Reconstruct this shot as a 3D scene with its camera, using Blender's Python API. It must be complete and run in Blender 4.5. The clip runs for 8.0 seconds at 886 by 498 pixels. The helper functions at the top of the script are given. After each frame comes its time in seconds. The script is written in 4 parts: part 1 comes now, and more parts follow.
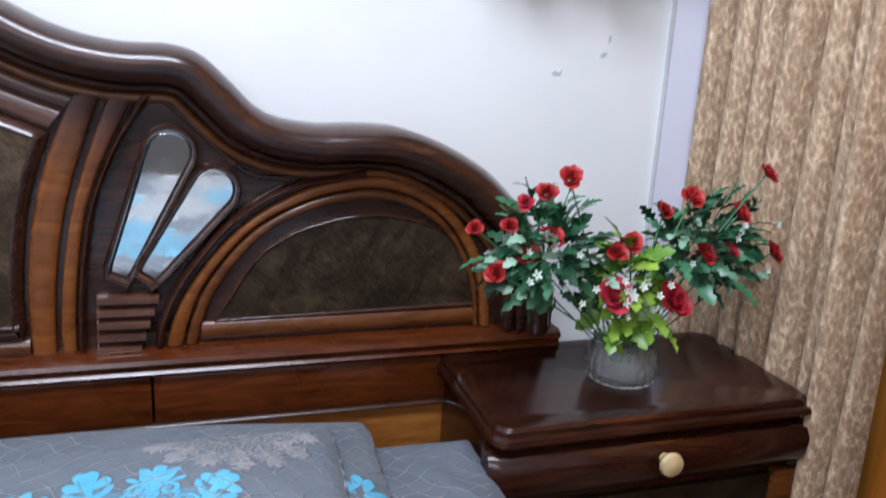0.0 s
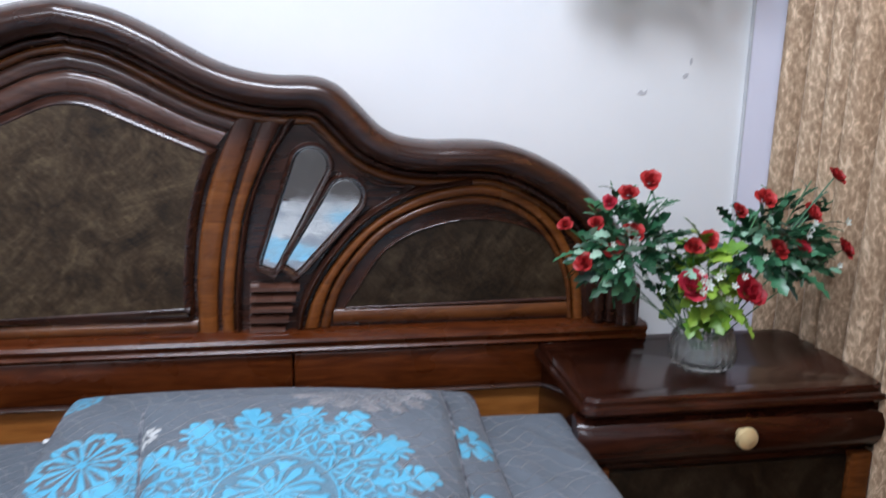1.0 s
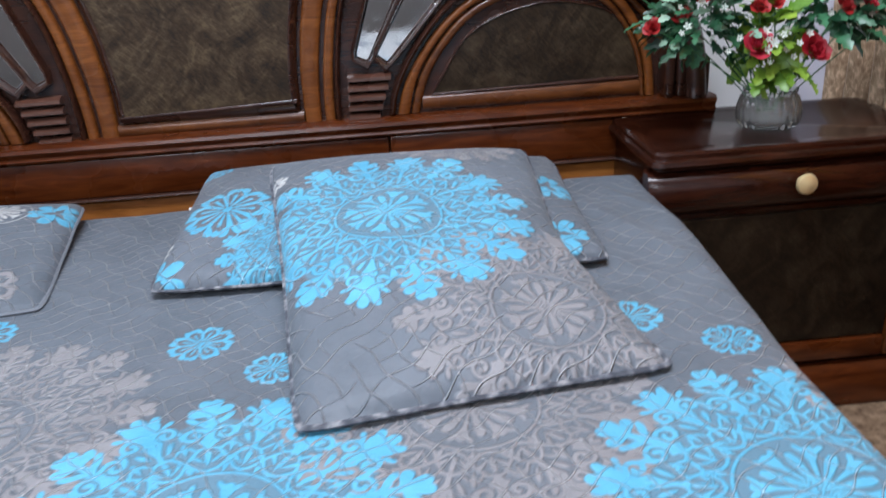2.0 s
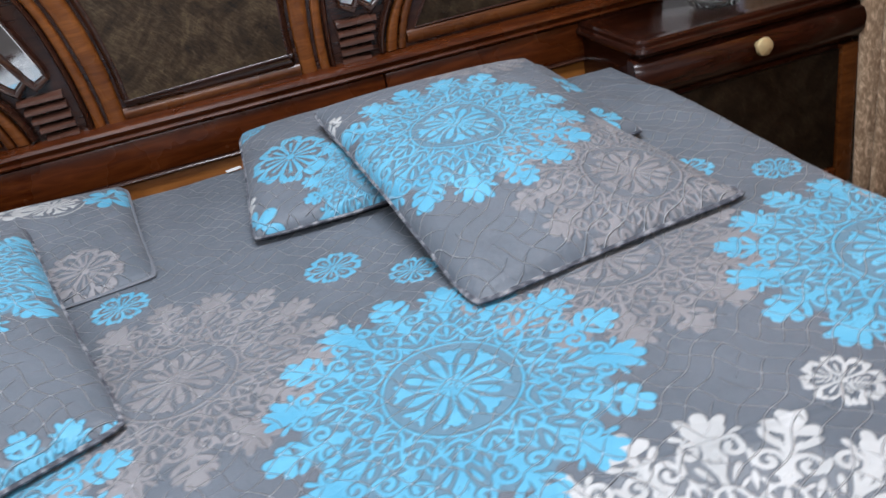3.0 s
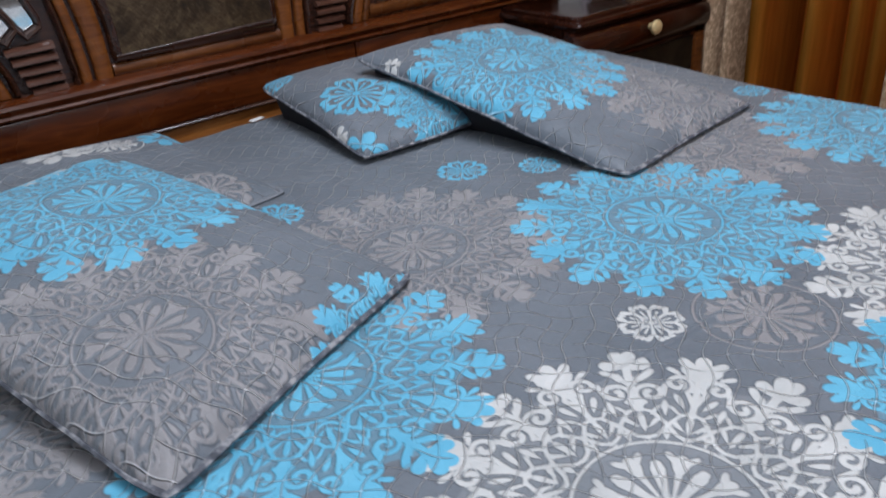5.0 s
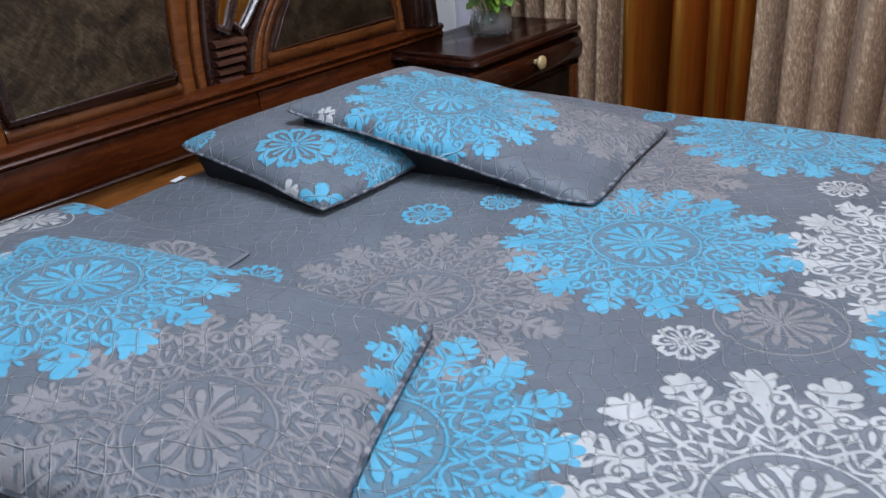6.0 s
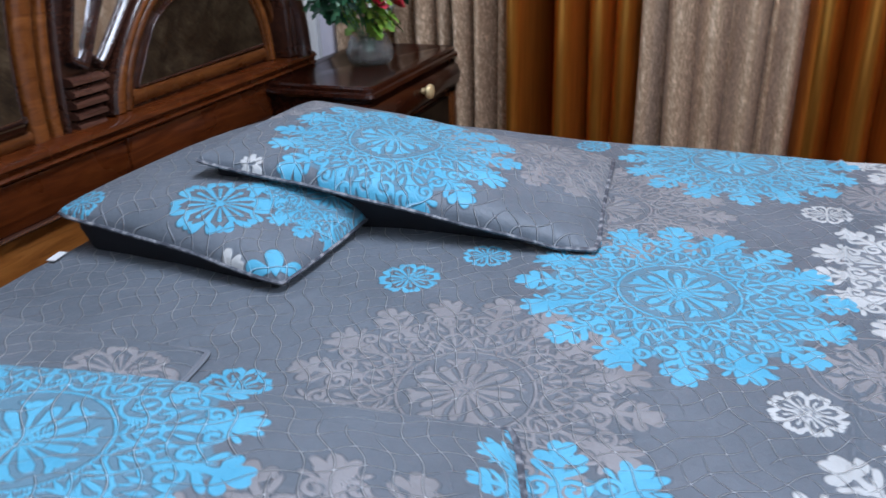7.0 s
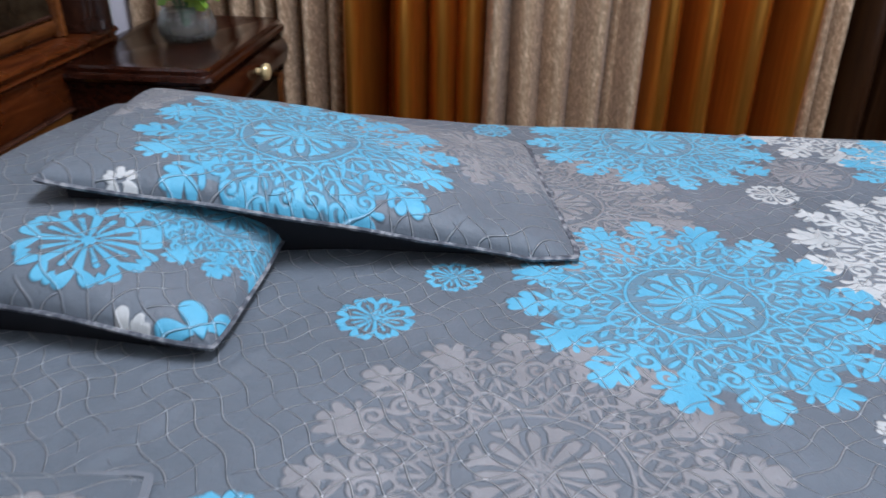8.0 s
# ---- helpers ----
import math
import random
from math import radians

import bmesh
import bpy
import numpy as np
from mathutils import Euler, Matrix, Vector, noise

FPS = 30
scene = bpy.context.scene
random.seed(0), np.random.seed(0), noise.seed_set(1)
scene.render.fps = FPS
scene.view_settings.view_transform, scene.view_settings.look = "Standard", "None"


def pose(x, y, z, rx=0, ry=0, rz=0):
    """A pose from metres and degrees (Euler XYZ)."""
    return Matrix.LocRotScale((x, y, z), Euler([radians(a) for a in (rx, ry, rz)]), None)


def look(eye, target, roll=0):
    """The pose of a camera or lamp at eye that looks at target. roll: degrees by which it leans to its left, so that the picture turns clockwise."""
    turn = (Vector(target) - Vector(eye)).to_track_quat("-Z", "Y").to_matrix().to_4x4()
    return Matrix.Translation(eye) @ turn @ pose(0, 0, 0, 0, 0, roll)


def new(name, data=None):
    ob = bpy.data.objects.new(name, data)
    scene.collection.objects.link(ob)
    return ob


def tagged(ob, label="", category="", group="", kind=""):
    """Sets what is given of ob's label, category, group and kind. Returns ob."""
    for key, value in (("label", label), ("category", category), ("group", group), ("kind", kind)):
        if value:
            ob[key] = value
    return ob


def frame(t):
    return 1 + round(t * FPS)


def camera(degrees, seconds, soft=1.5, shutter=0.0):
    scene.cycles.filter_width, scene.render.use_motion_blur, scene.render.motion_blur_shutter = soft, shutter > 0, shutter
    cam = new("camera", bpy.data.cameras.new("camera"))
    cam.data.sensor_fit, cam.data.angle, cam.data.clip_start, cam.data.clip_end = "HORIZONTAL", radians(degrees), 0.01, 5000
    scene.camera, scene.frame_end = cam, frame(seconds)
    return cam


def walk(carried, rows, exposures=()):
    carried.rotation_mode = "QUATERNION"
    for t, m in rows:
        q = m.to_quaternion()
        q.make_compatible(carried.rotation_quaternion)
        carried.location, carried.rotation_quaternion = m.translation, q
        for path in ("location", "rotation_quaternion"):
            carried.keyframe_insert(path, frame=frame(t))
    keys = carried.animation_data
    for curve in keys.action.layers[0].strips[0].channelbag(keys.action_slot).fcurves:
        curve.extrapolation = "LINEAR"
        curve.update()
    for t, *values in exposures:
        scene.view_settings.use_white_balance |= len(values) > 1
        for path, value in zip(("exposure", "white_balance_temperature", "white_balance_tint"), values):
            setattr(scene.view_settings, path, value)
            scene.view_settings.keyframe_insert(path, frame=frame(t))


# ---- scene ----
cam = camera(58.8, 8.0, 1.5, 0.35)
PATH = [
    (0, (0.47, -1.311, 1.192), (1.06, 0.525, 0.659), 3.0),
    (0.2, (0.483, -1.347, 1.188), (1.063, 0.519, 0.765), 2.3),
    (0.5, (0.496, -1.4, 1.181), (0.995, 0.508, 0.851), 2.0),
    (1, (0.43, -1.526, 1.176), (0.756, 0.394, 0.721), 1.0),
    (1.3, (0.457, -1.623, 1.136), (0.66, 0.295, 0.608), -0.3),
    (1.5, (0.45, -1.664, 1.117), (0.603, 0.235, 0.509), -0.4),
    (2, (0.394, -1.734, 1.068), (0.497, 0.1, 0.278), -3.7),
    (2.2, (0.345, -1.775, 1.074), (0.468, 0.043, 0.25), -5.4),
    (3.3, (-0.056, -1.846, 1.097), (0.374, -0.14, 0.145), -12.9),
    (3.5, (-0.136, -1.835, 1.095), (0.333, -0.142, 0.139), -13.1),
    (4, (-0.365, -1.896, 1.091), (0.32, -0.311, 0.083), -12.9),
    (4.5, (-0.549, -1.872, 1.067), (0.314, -0.364, 0.077), -9.6),
    (4.6, (-0.573, -1.852, 1.072), (0.306, -0.357, 0.076), -9.4),
    (5, (-0.674, -1.771, 1.056), (0.38, -0.343, 0.135), -4.6),
    (5.2, (-0.74, -1.743, 1.061), (0.438, -0.373, 0.202), -4.1),
    (6.3, (-0.83, -1.495, 1.076), (0.612, -0.411, 0.212), -3.1),
    (6.5, (-0.814, -1.416, 1.069), (0.687, -0.399, 0.225), -1.9),
    (7, (-0.796, -1.22, 1.057), (0.876, -0.509, 0.22), -2.1),
    (7.5, (-0.738, -1.048, 1.03), (1.008, -0.592, 0.168), -1.7),
    (8, (-0.628, -0.9, 1.01), (1.157, -0.787, 0.114), 1.4),
]
EXPOSURES = [(0, 0.27, 5900, 10), (0.5, 0.0, 5950, 10), (1.5, 0.25, 5950, 10), (2.2, 0.22, 6120, 10), (3.5, -0.01, 6350, 10), (4.0, -0.06, 6300, 10), (4.5, -0.26, 6300, 10),
             (5.2, -0.25, 6200, 10), (6.5, -0.12, 5750, 10), (7, -0.04, 5700, 10), (8, -0.04, 6000, 10)]
walk(cam, [(t, look(eye, target, roll)) for t, eye, target, roll in PATH], EXPOSURES)

# ---- light ----
world = bpy.data.worlds.new("world")
scene.world = world
world.use_nodes = True
world.node_tree.nodes["Background"].inputs[0].default_value = (0.8, 0.9, 1.0, 1)
world.node_tree.nodes["Background"].inputs[1].default_value = 0.02


def area_lamp(name, eye, target, sx, sy, watts, colour):
    data = bpy.data.lights.new(name, "AREA")
    data.shape, data.size, data.size_y, data.energy, data.color = "RECTANGLE", sx, sy, watts, colour
    ob = new(name, data)
    ob.matrix_world = look(eye, target)
    return ob


area_lamp("ceiling_panel_lamp", (0.24, -1.18, 2.83), (0.24, -1.18, 0), 1.2, 0.5, 60, (0.90, 0.925, 1.0))
area_lamp("tube_lamp", (-0.55, -3.1, 2.25), (-0.2, 0, 0.9), 1.2, 0.12, 22, (0.89, 0.92, 1.0))


# ---- helpers of the scene ----
def link(name, bm, material, smooth=True, angle=40):
    me = bpy.data.meshes.new(name)
    bm.normal_update()
    bm.to_mesh(me)
    bm.free()
    me.materials.append(material)
    if smooth:
        me.polygons.foreach_set("use_smooth", [True] * len(me.polygons))
        me.set_sharp_from_angle(angle=radians(angle))
    return new(name, me)


def part(name, bm, material, parent, label="", smooth=True, angle=40):
    ob = link(name, bm, material, smooth, angle)
    ob.parent = parent
    if label:
        ob["label"] = label
    return ob


def thing(name, label, category, at=(0, 0, 0), group="", kind=""):
    ob = new(name)
    ob.location = at
    return tagged(ob, label, category, group, kind)


def box_bm(x0, x1, y0, y1, z0, z1, bevel=0.0, segments=2):
    bm = bmesh.new()
    bmesh.ops.create_cube(bm, size=1, matrix=Matrix.LocRotScale(
        ((x0 + x1) / 2, (y0 + y1) / 2, (z0 + z1) / 2), None, (x1 - x0, y1 - y0, z1 - z0)))
    if bevel:
        bmesh.ops.bevel(bm, geom=bm.edges[:], offset=bevel, segments=segments, profile=0.5, affect="EDGES")
    return bm


def smooth_line(points, steps=10, closed=False):
    """A Catmull-Rom line through 2D points."""
    pts = [Vector(p) for p in points]
    n = len(pts)
    out = []
    for i in range(n if closed else n - 1):
        p1, p2 = pts[i], pts[(i + 1) % n]
        p0 = pts[i - 1] if closed or i else p1 * 2 - p2
        p3 = pts[(i + 2) % n] if closed or i + 2 < n else p2 * 2 - p1
        for k in range(steps):
            t = k / steps
            out.append(0.5 * (2 * p1 + (p2 - p0) * t + (2 * p0 - 5 * p1 + 4 * p2 - p3) * t * t
                              + (3 * p1 - p0 - 3 * p2 + p3) * t ** 3))
    if not closed:
        out.append(pts[-1])
    return out


def sweep(path, profile, closed=False, y0=0.0, taper=False):
    """Sweeps a closed profile of (offset to the left of the path, depth towards the room) along a path of (x, z)."""
    bm = bmesh.new()
    n = len(path)
    rings = []
    for i, p in enumerate(path):
        a = path[i - 1] if closed or i else p
        b = path[(i + 1) % n] if closed or i + 1 < n else p
        d = (b - a).normalized()
        left = Vector((-d.y, d.x))
        if 0 < i < n - 1 or closed:
            e0, e1 = (p - a).normalized(), (b - p).normalized()
            left = left / max(0.5, abs(left.dot(Vector((-e1.y, e1.x)))))
        k = min(1.0, 0.12 + 0.88 * (n - 1 - i) / (0.3 * n)) if taper else 1.0
        rings.append([bm.verts.new((p.x + left.x * o * k, y0 - h * (0.4 + 0.6 * k), p.y + left.y * o * k)) for o, h in profile])
    m = len(profile)
    for i in range(n if closed else n - 1):
        r0, r1 = rings[i], rings[(i + 1) % n]
        for k in range(m):
            bm.faces.new((r0[k], r0[(k + 1) % m], r1[(k + 1) % m], r1[k]))
    if not closed:
        bm.faces.new(rings[0])
        bm.faces.new(rings[-1][::-1])
    bmesh.ops.recalc_face_normals(bm, faces=bm.faces[:])
    return bm


def plate(outline, y_front, y_back, bevel=0.0):
    """A flat plate of an outline of (x, z), between two depths."""
    bm = bmesh.new()
    front = bm.faces.new([bm.verts.new((p[0], y_front, p[1])) for p in outline])
    res = bmesh.ops.extrude_face_region(bm, geom=[front])
    bmesh.ops.translate(bm, verts=[v for v in res["geom"] if isinstance(v, bmesh.types.BMVert)], vec=(0, y_back - y_front, 0))
    bmesh.ops.recalc_face_normals(bm, faces=bm.faces[:])
    if bevel:
        rim = [e for e in bm.edges if all(abs(v.co.y - y_front) < 1e-5 for v in e.verts)]
        bmesh.ops.bevel(bm, geom=rim, offset=bevel, segments=3, profile=0.5, affect="EDGES")
    return bm


def round_profile(width, height, base=0.0, n=9):
    """A half-round moulding profile."""
    pts = [(width / 2 * math.cos(math.pi * k / (n - 1)), base + height * math.sin(math.pi * k / (n - 1))) for k in range(n)]
    return pts + [(-width / 2, base - 0.012), (width / 2, base - 0.012)]


def flat_profile(width, height, edge=0.004):
    w = width / 2
    return [(w, -0.004), (w, height - edge), (w - edge, height), (0, height + edge * 0.6), (-w + edge, height), (-w, height - edge), (-w, -0.004)]


def mirrored(bm):
    bmesh.ops.scale(bm, vec=(-1, 1, 1), verts=bm.verts[:])
    bmesh.ops.reverse_faces(bm, faces=bm.faces[:])
    return bm


# ---- materials ----
def material(name, colour, rough=0.5, metal=0.0):
    m = bpy.data.materials.new(name)
    m.use_nodes = True
    b = m.node_tree.nodes["Principled BSDF"]
    b.inputs["Base Color"].default_value = (*colour, 1)
    b.inputs["Roughness"].default_value = rough
    b.inputs["Metallic"].default_value = metal
    return m, m.node_tree, b


def node(tree, kind, **values):
    n = tree.nodes.new(kind)
    for key, value in values.items():
        if key in ("operation", "blend_type", "data_type", "noise_dimensions", "attribute_name", "wave_type", "bands_direction", "distance", "feature"):
            if key == "operation":
                n.operation = value
            elif key == "blend_type":
                n.blend_type = value
            elif key == "data_type":
                n.data_type = value
            elif key == "attribute_name":
                n.attribute_name = value
            elif key == "feature":
                n.feature = value
        else:
            n.inputs[key.replace("_", " ")].default_value = value
    return n


def ramp(tree, fac, stops):
    r = tree.nodes.new("ShaderNodeValToRGB")
    while len(r.color_ramp.elements) < len(stops):
        r.color_ramp.elements.new(0.5)
    for e, (pos, col) in zip(r.color_ramp.elements, stops):
        e.position, e.color = pos, (*col, 1)
    tree.links.new(fac, r.inputs[0])
    return r.outputs[0]


def mapped(tree, scale, turn=(0, 0, 0)):
    tc = tree.nodes.new("ShaderNodeTexCoord")
    mp = tree.nodes.new("ShaderNodeMapping")
    mp.inputs["Scale"].default_value = scale
    mp.inputs["Rotation"].default_value = turn
    tree.links.new(tc.outputs["Object"], mp.inputs[0])
    return mp.outputs[0]


def turned_streaks(tree, turn, scale):
    """Object coordinates turned first and stretched after, for slanting streaks."""
    first = mapped(tree, (1, 1, 1), turn)
    mp = tree.nodes.new("ShaderNodeMapping")
    mp.inputs["Scale"].default_value = scale
    tree.links.new(first, mp.inputs[0])
    return mp.outputs[0]


def noise_fac(tree, vec, scale, detail=4, rough=0.55, distort=0.0):
    n = tree.nodes.new("ShaderNodeTexNoise")
    n.inputs["Scale"].default_value, n.inputs["Detail"].default_value = scale, detail
    n.inputs["Roughness"].default_value, n.inputs["Distortion"].default_value = rough, distort
    if vec is not None:
        tree.links.new(vec, n.inputs["Vector"])
    return n.outputs["Fac"]


def bump(tree, b, height, strength, distance=0.002):
    n = tree.nodes.new("ShaderNodeBump")
    n.inputs["Strength"].default_value, n.inputs["Distance"].default_value = strength, distance
    tree.links.new(height, n.inputs["Height"])
    tree.links.new(n.outputs[0], b.inputs["Normal"])


def wood(name, dark, mid, light, rough=0.25, stretch=(1.2, 9, 9), coat=0.22):
    m, t, b = material(name, mid, rough)
    vec = mapped(t, stretch)
    grain = noise_fac(t, vec, 6, 6, 0.6, 1.2)
    col = ramp(t, grain, [(0.3, dark), (0.5, mid), (0.72, light)])
    big = noise_fac(t, mapped(t, (1, 1, 1)), 5, 3)
    mix = node(t, "ShaderNodeMixRGB", blend_type="MULTIPLY", Fac=0.55)
    t.links.new(col, mix.inputs[1])
    t.links.new(ramp(t, big, [(0.35, (0.55, 0.5, 0.48)), (0.65, (1, 1, 1))]), mix.inputs[2])
    t.links.new(mix.outputs[0], b.inputs["Base Color"])
    t.links.new(ramp(t, big, [(0.3, (rough * 0.7,) * 3), (0.7, (rough * 1.5,) * 3)]), b.inputs["Roughness"])
    b.inputs["Specular IOR Level"].default_value = 0.35
    b.inputs["Coat Weight"].default_value = coat
    b.inputs["Coat Roughness"].default_value = 0.16
    bump(t, b, grain, 0.12, 0.001)
    return m


WOOD_DARK = wood("dark_polished_wood", (0.020, 0.0075, 0.005), (0.042, 0.0155, 0.0095), (0.070, 0.027, 0.015), coat=0.6)
WOOD_RED = wood("red_brown_wood", (0.046, 0.0095, 0.0022), (0.088, 0.0200, 0.0042), (0.135, 0.035, 0.0075))
WOOD_GOLD = wood("golden_brown_wood", (0.11, 0.032, 0.007), (0.19, 0.060, 0.013), (0.27, 0.094, 0.022))
WOOD_MID = wood("middle_brown_wood", (0.06, 0.018, 0.0045), (0.11, 0.034, 0.008), (0.17, 0.058, 0.014))
WOOD_BURST = wood("sunburst_stained_wood", (0.11, 0.032, 0.007), (0.19, 0.060, 0.013), (0.27, 0.094, 0.022))


def stain_tops(m, low, high, tint):
    """A dark stain sprayed over the upper ends, with a soft uneven edge."""
    t = m.node_tree
    b = t.nodes["Principled BSDF"]
    under = b.inputs["Base Color"].links[0].from_socket
    xyz = t.nodes.new("ShaderNodeSeparateXYZ")
    t.links.new(mapped(t, (1, 1, 1)), xyz.inputs[0])
    add = node(t, "ShaderNodeMath", operation="MULTIPLY_ADD")
    t.links.new(noise_fac(t, mapped(t, (1, 1, 1)), 14, 3), add.inputs[0])
    add.inputs[1].default_value = 0.06
    t.links.new(xyz.outputs[2], add.inputs[2])
    span = t.nodes.new("ShaderNodeMapRange")
    span.inputs["From Min"].default_value, span.inputs["From Max"].default_value = low, high
    t.links.new(add.outputs[0], span.inputs["Value"])
    mix = node(t, "ShaderNodeMixRGB", blend_type="MIX")
    mix.inputs[2].default_value = (*tint, 1)
    t.links.new(span.outputs[0], mix.inputs[0])
    t.links.new(under, mix.inputs[1])
    t.links.new(mix.outputs[0], b.inputs["Base Color"])


stain_tops(WOOD_BURST, 0.97, 1.07, (0.072, 0.030, 0.020))
# base colour lightened to hold the glossy reflection on the rails and slats
WOOD_TOP = wood("purple_brown_sheen_wood", (0.052, 0.022, 0.015), (0.095, 0.042, 0.028), (0.140, 0.064, 0.043), coat=0.7)
WOOD_PLANK = wood("orange_plank_wood", (0.19, 0.062, 0.010), (0.30, 0.105, 0.018), (0.40, 0.155, 0.032), 0.4, coat=0.15)


WOOD_CABINET = wood("blackish_red_cabinet_wood", (0.013, 0.0034, 0.002), (0.028, 0.0075, 0.0038), (0.050, 0.0135, 0.006), 0.17, coat=0.0)


def inlay_material(name, k):
    m, t, b = material(name, (0.06, 0.04, 0.025), 0.45)
    big = noise_fac(t, turned_streaks(t, (0, radians(-40), 0), (1, 1, 0.7)), 13, 6, 0.65, 1.6)
    fine = noise_fac(t, turned_streaks(t, (0, radians(42), 0), (1.6, 1, 0.45)), 70, 5, 0.65, 1.6)
    add = node(t, "ShaderNodeMixRGB", blend_type="MIX", Fac=0.42)
    t.links.new(big, add.inputs[1])
    t.links.new(fine, add.inputs[2])
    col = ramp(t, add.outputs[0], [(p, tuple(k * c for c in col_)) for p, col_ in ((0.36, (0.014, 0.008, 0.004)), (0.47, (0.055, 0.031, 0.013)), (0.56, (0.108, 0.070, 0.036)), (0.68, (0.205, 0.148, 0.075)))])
    t.links.new(col, b.inputs["Base Color"])
    b.inputs["Specular IOR Level"].default_value = 0.3
    b.inputs["Coat Weight"].default_value = 0.1 * k
    b.inputs["Coat Roughness"].default_value = 0.25
    bump(t, b, fine, 0.5, 0.0015)
    return m


INLAY = inlay_material("marbled_inlay", 0.66)
INLAY_ARCH = inlay_material("brown_marbled_inlay", 0.36)
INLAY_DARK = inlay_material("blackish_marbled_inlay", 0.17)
MIRROR, mt, mb = material("mirror_glass", (0.95, 0.97, 0.98), 0.03, 1.0)
mt.links.new(ramp(mt, noise_fac(mt, mapped(mt, (1, 1, 1)), 30, 3), [(0.4, (0.02,) * 3), (0.75, (0.12,) * 3)]), mb.inputs["Roughness"])


def wall_material(name, a, c):
    m, t, b = material(name, a, 0.75)
    big = noise_fac(t, mapped(t, (1, 1, 1)), 2.2, 4)
    t.links.new(ramp(t, big, [(0.3, c), (0.7, a)]), b.inputs["Base Color"])
    bump(t, b, noise_fac(t, mapped(t, (1, 1, 1)), 160, 3), 0.08, 0.001)
    return m


WALL = wall_material("white_wall_paint", (0.86, 0.86, 0.85), (0.80, 0.81, 0.81))
LILAC = wall_material("lilac_wall_paint", (0.78, 0.78, 0.88), (0.73, 0.73, 0.84))
MIRROR_DARK = wall_material("grey_brown_mirror_band", (0.16, 0.15, 0.145), (0.12, 0.115, 0.11))
SMUDGE, _, _ = material("chipped_paint", (0.56, 0.56, 0.57), 0.9)


def cloth_material(name):
    """Grey sateen with printed medallions: 'print' holds the signed distance to the blue, taupe and white prints, 'cloth' the place on the cloth."""
    m, t, b = material(name, (0.15, 0.16, 0.19), 0.46)
    pr = node(t, "ShaderNodeAttribute", attribute_name="print")
    cl = node(t, "ShaderNodeAttribute", attribute_name="cloth")
    sep = t.nodes.new("ShaderNodeSeparateXYZ")
    t.links.new(pr.outputs["Vector"], sep.inputs[0])
    uv = t.nodes.new("ShaderNodeSeparateXYZ")
    t.links.new(cl.outputs["Vector"], uv.inputs[0])

    def math_node(op, a, c=None, d=None):
        n = t.nodes.new("ShaderNodeMath")
        n.operation = op
        for i, v in enumerate((a, c, d)):
            if v is None:
                continue
            if isinstance(v, (int, float)):
                n.inputs[i].default_value = v
            else:
                t.links.new(v, n.inputs[i])
        return n.outputs[0]

    def step(value, lo, hi):
        n = t.nodes.new("ShaderNodeMapRange")
        n.interpolation_type = "SMOOTHSTEP"
        n.inputs["From Min"].default_value, n.inputs["From Max"].default_value = lo, hi
        t.links.new(value, n.inputs["Value"])
        return n.outputs[0]

    weave = noise_fac(t, cl.outputs["Vector"], 900, 2)
    tone = noise_fac(t, cl.outputs["Vector"], 7, 4)
    base = ramp(t, tone, [(0.3, (0.100, 0.119, 0.141)), (0.7, (0.138, 0.158, 0.185))])

    def over(under, colour_out, fac):
        mx = node(t, "ShaderNodeMixRGB", blend_type="MIX")
        t.links.new(fac, mx.inputs[0])
        t.links.new(under, mx.inputs[1])
        t.links.new(colour_out, mx.inputs[2])
        return mx.outputs[0]

    fade = noise_fac(t, cl.outputs["Vector"], 13, 3)
    taupe = ramp(t, fade, [(0.3, (0.196, 0.192, 0.200)), (0.7, (0.272, 0.265, 0.275))])
    white = ramp(t, fade, [(0.3, (0.41, 0.42, 0.415)), (0.7, (0.57, 0.575, 0.565))])
    blue = ramp(t, fade, [(0.3, (0.082, 0.345, 0.515)), (0.7, (0.127, 0.435, 0.612))])
    tint = node(t, "ShaderNodeRGB")
    tint.outputs[0].default_value = (0.10, 0.27, 0.38, 1)
    # the ground inside a medallion is dyed lightly in its colour
    fl = node(t, "ShaderNodeAttribute", attribute_name="field")
    inner = t.nodes.new("ShaderNodeSeparateXYZ")
    t.links.new(fl.outputs["Vector"], inner.inputs[0])
    base = over(base, taupe, math_node("MULTIPLY", step(inner.outputs[1], -0.002, 0.002), 0.13))
    base = over(base, white, math_node("MULTIPLY", step(inner.outputs[2], -0.002, 0.002), 0.14))
    base = over(base, tint.outputs[0], math_node("MULTIPLY", step(inner.outputs[0], -0.002, 0.002), 0.55))
    col = over(base, taupe, step(sep.outputs[1], -0.0007, 0.0007))
    col = over(col, white, step(sep.outputs[2], -0.0007, 0.0007))
    col = over(col, blue, step(sep.outputs[0], -0.0007, 0.0007))

    def threads(u, v, wave, length, gap, width, patch_scale, lo, hi):
        s = math_node("SINE", math_node("MULTIPLY", v, 2 * math.pi / length))
        w = math_node("MULTIPLY_ADD", s, wave, u)
        f = math_node("ABSOLUTE", math_node("SUBTRACT", math_node("FRACT", math_node("DIVIDE", w, gap)), 0.5))
        line = math_node("SUBTRACT", 1.0, step(f, 0.0, width / gap))
        patch = step(noise_fac(t, cl.outputs["Vector"], patch_scale, 3), lo, hi)
        return math_node("MULTIPLY", line, patch)

    # two sets of wavy raised threads cross on the bias
    bias_a = math_node("SUBTRACT", math_node("MULTIPLY", uv.outputs[0], 0.61), math_node("MULTIPLY", uv.outputs[1], 0.79))
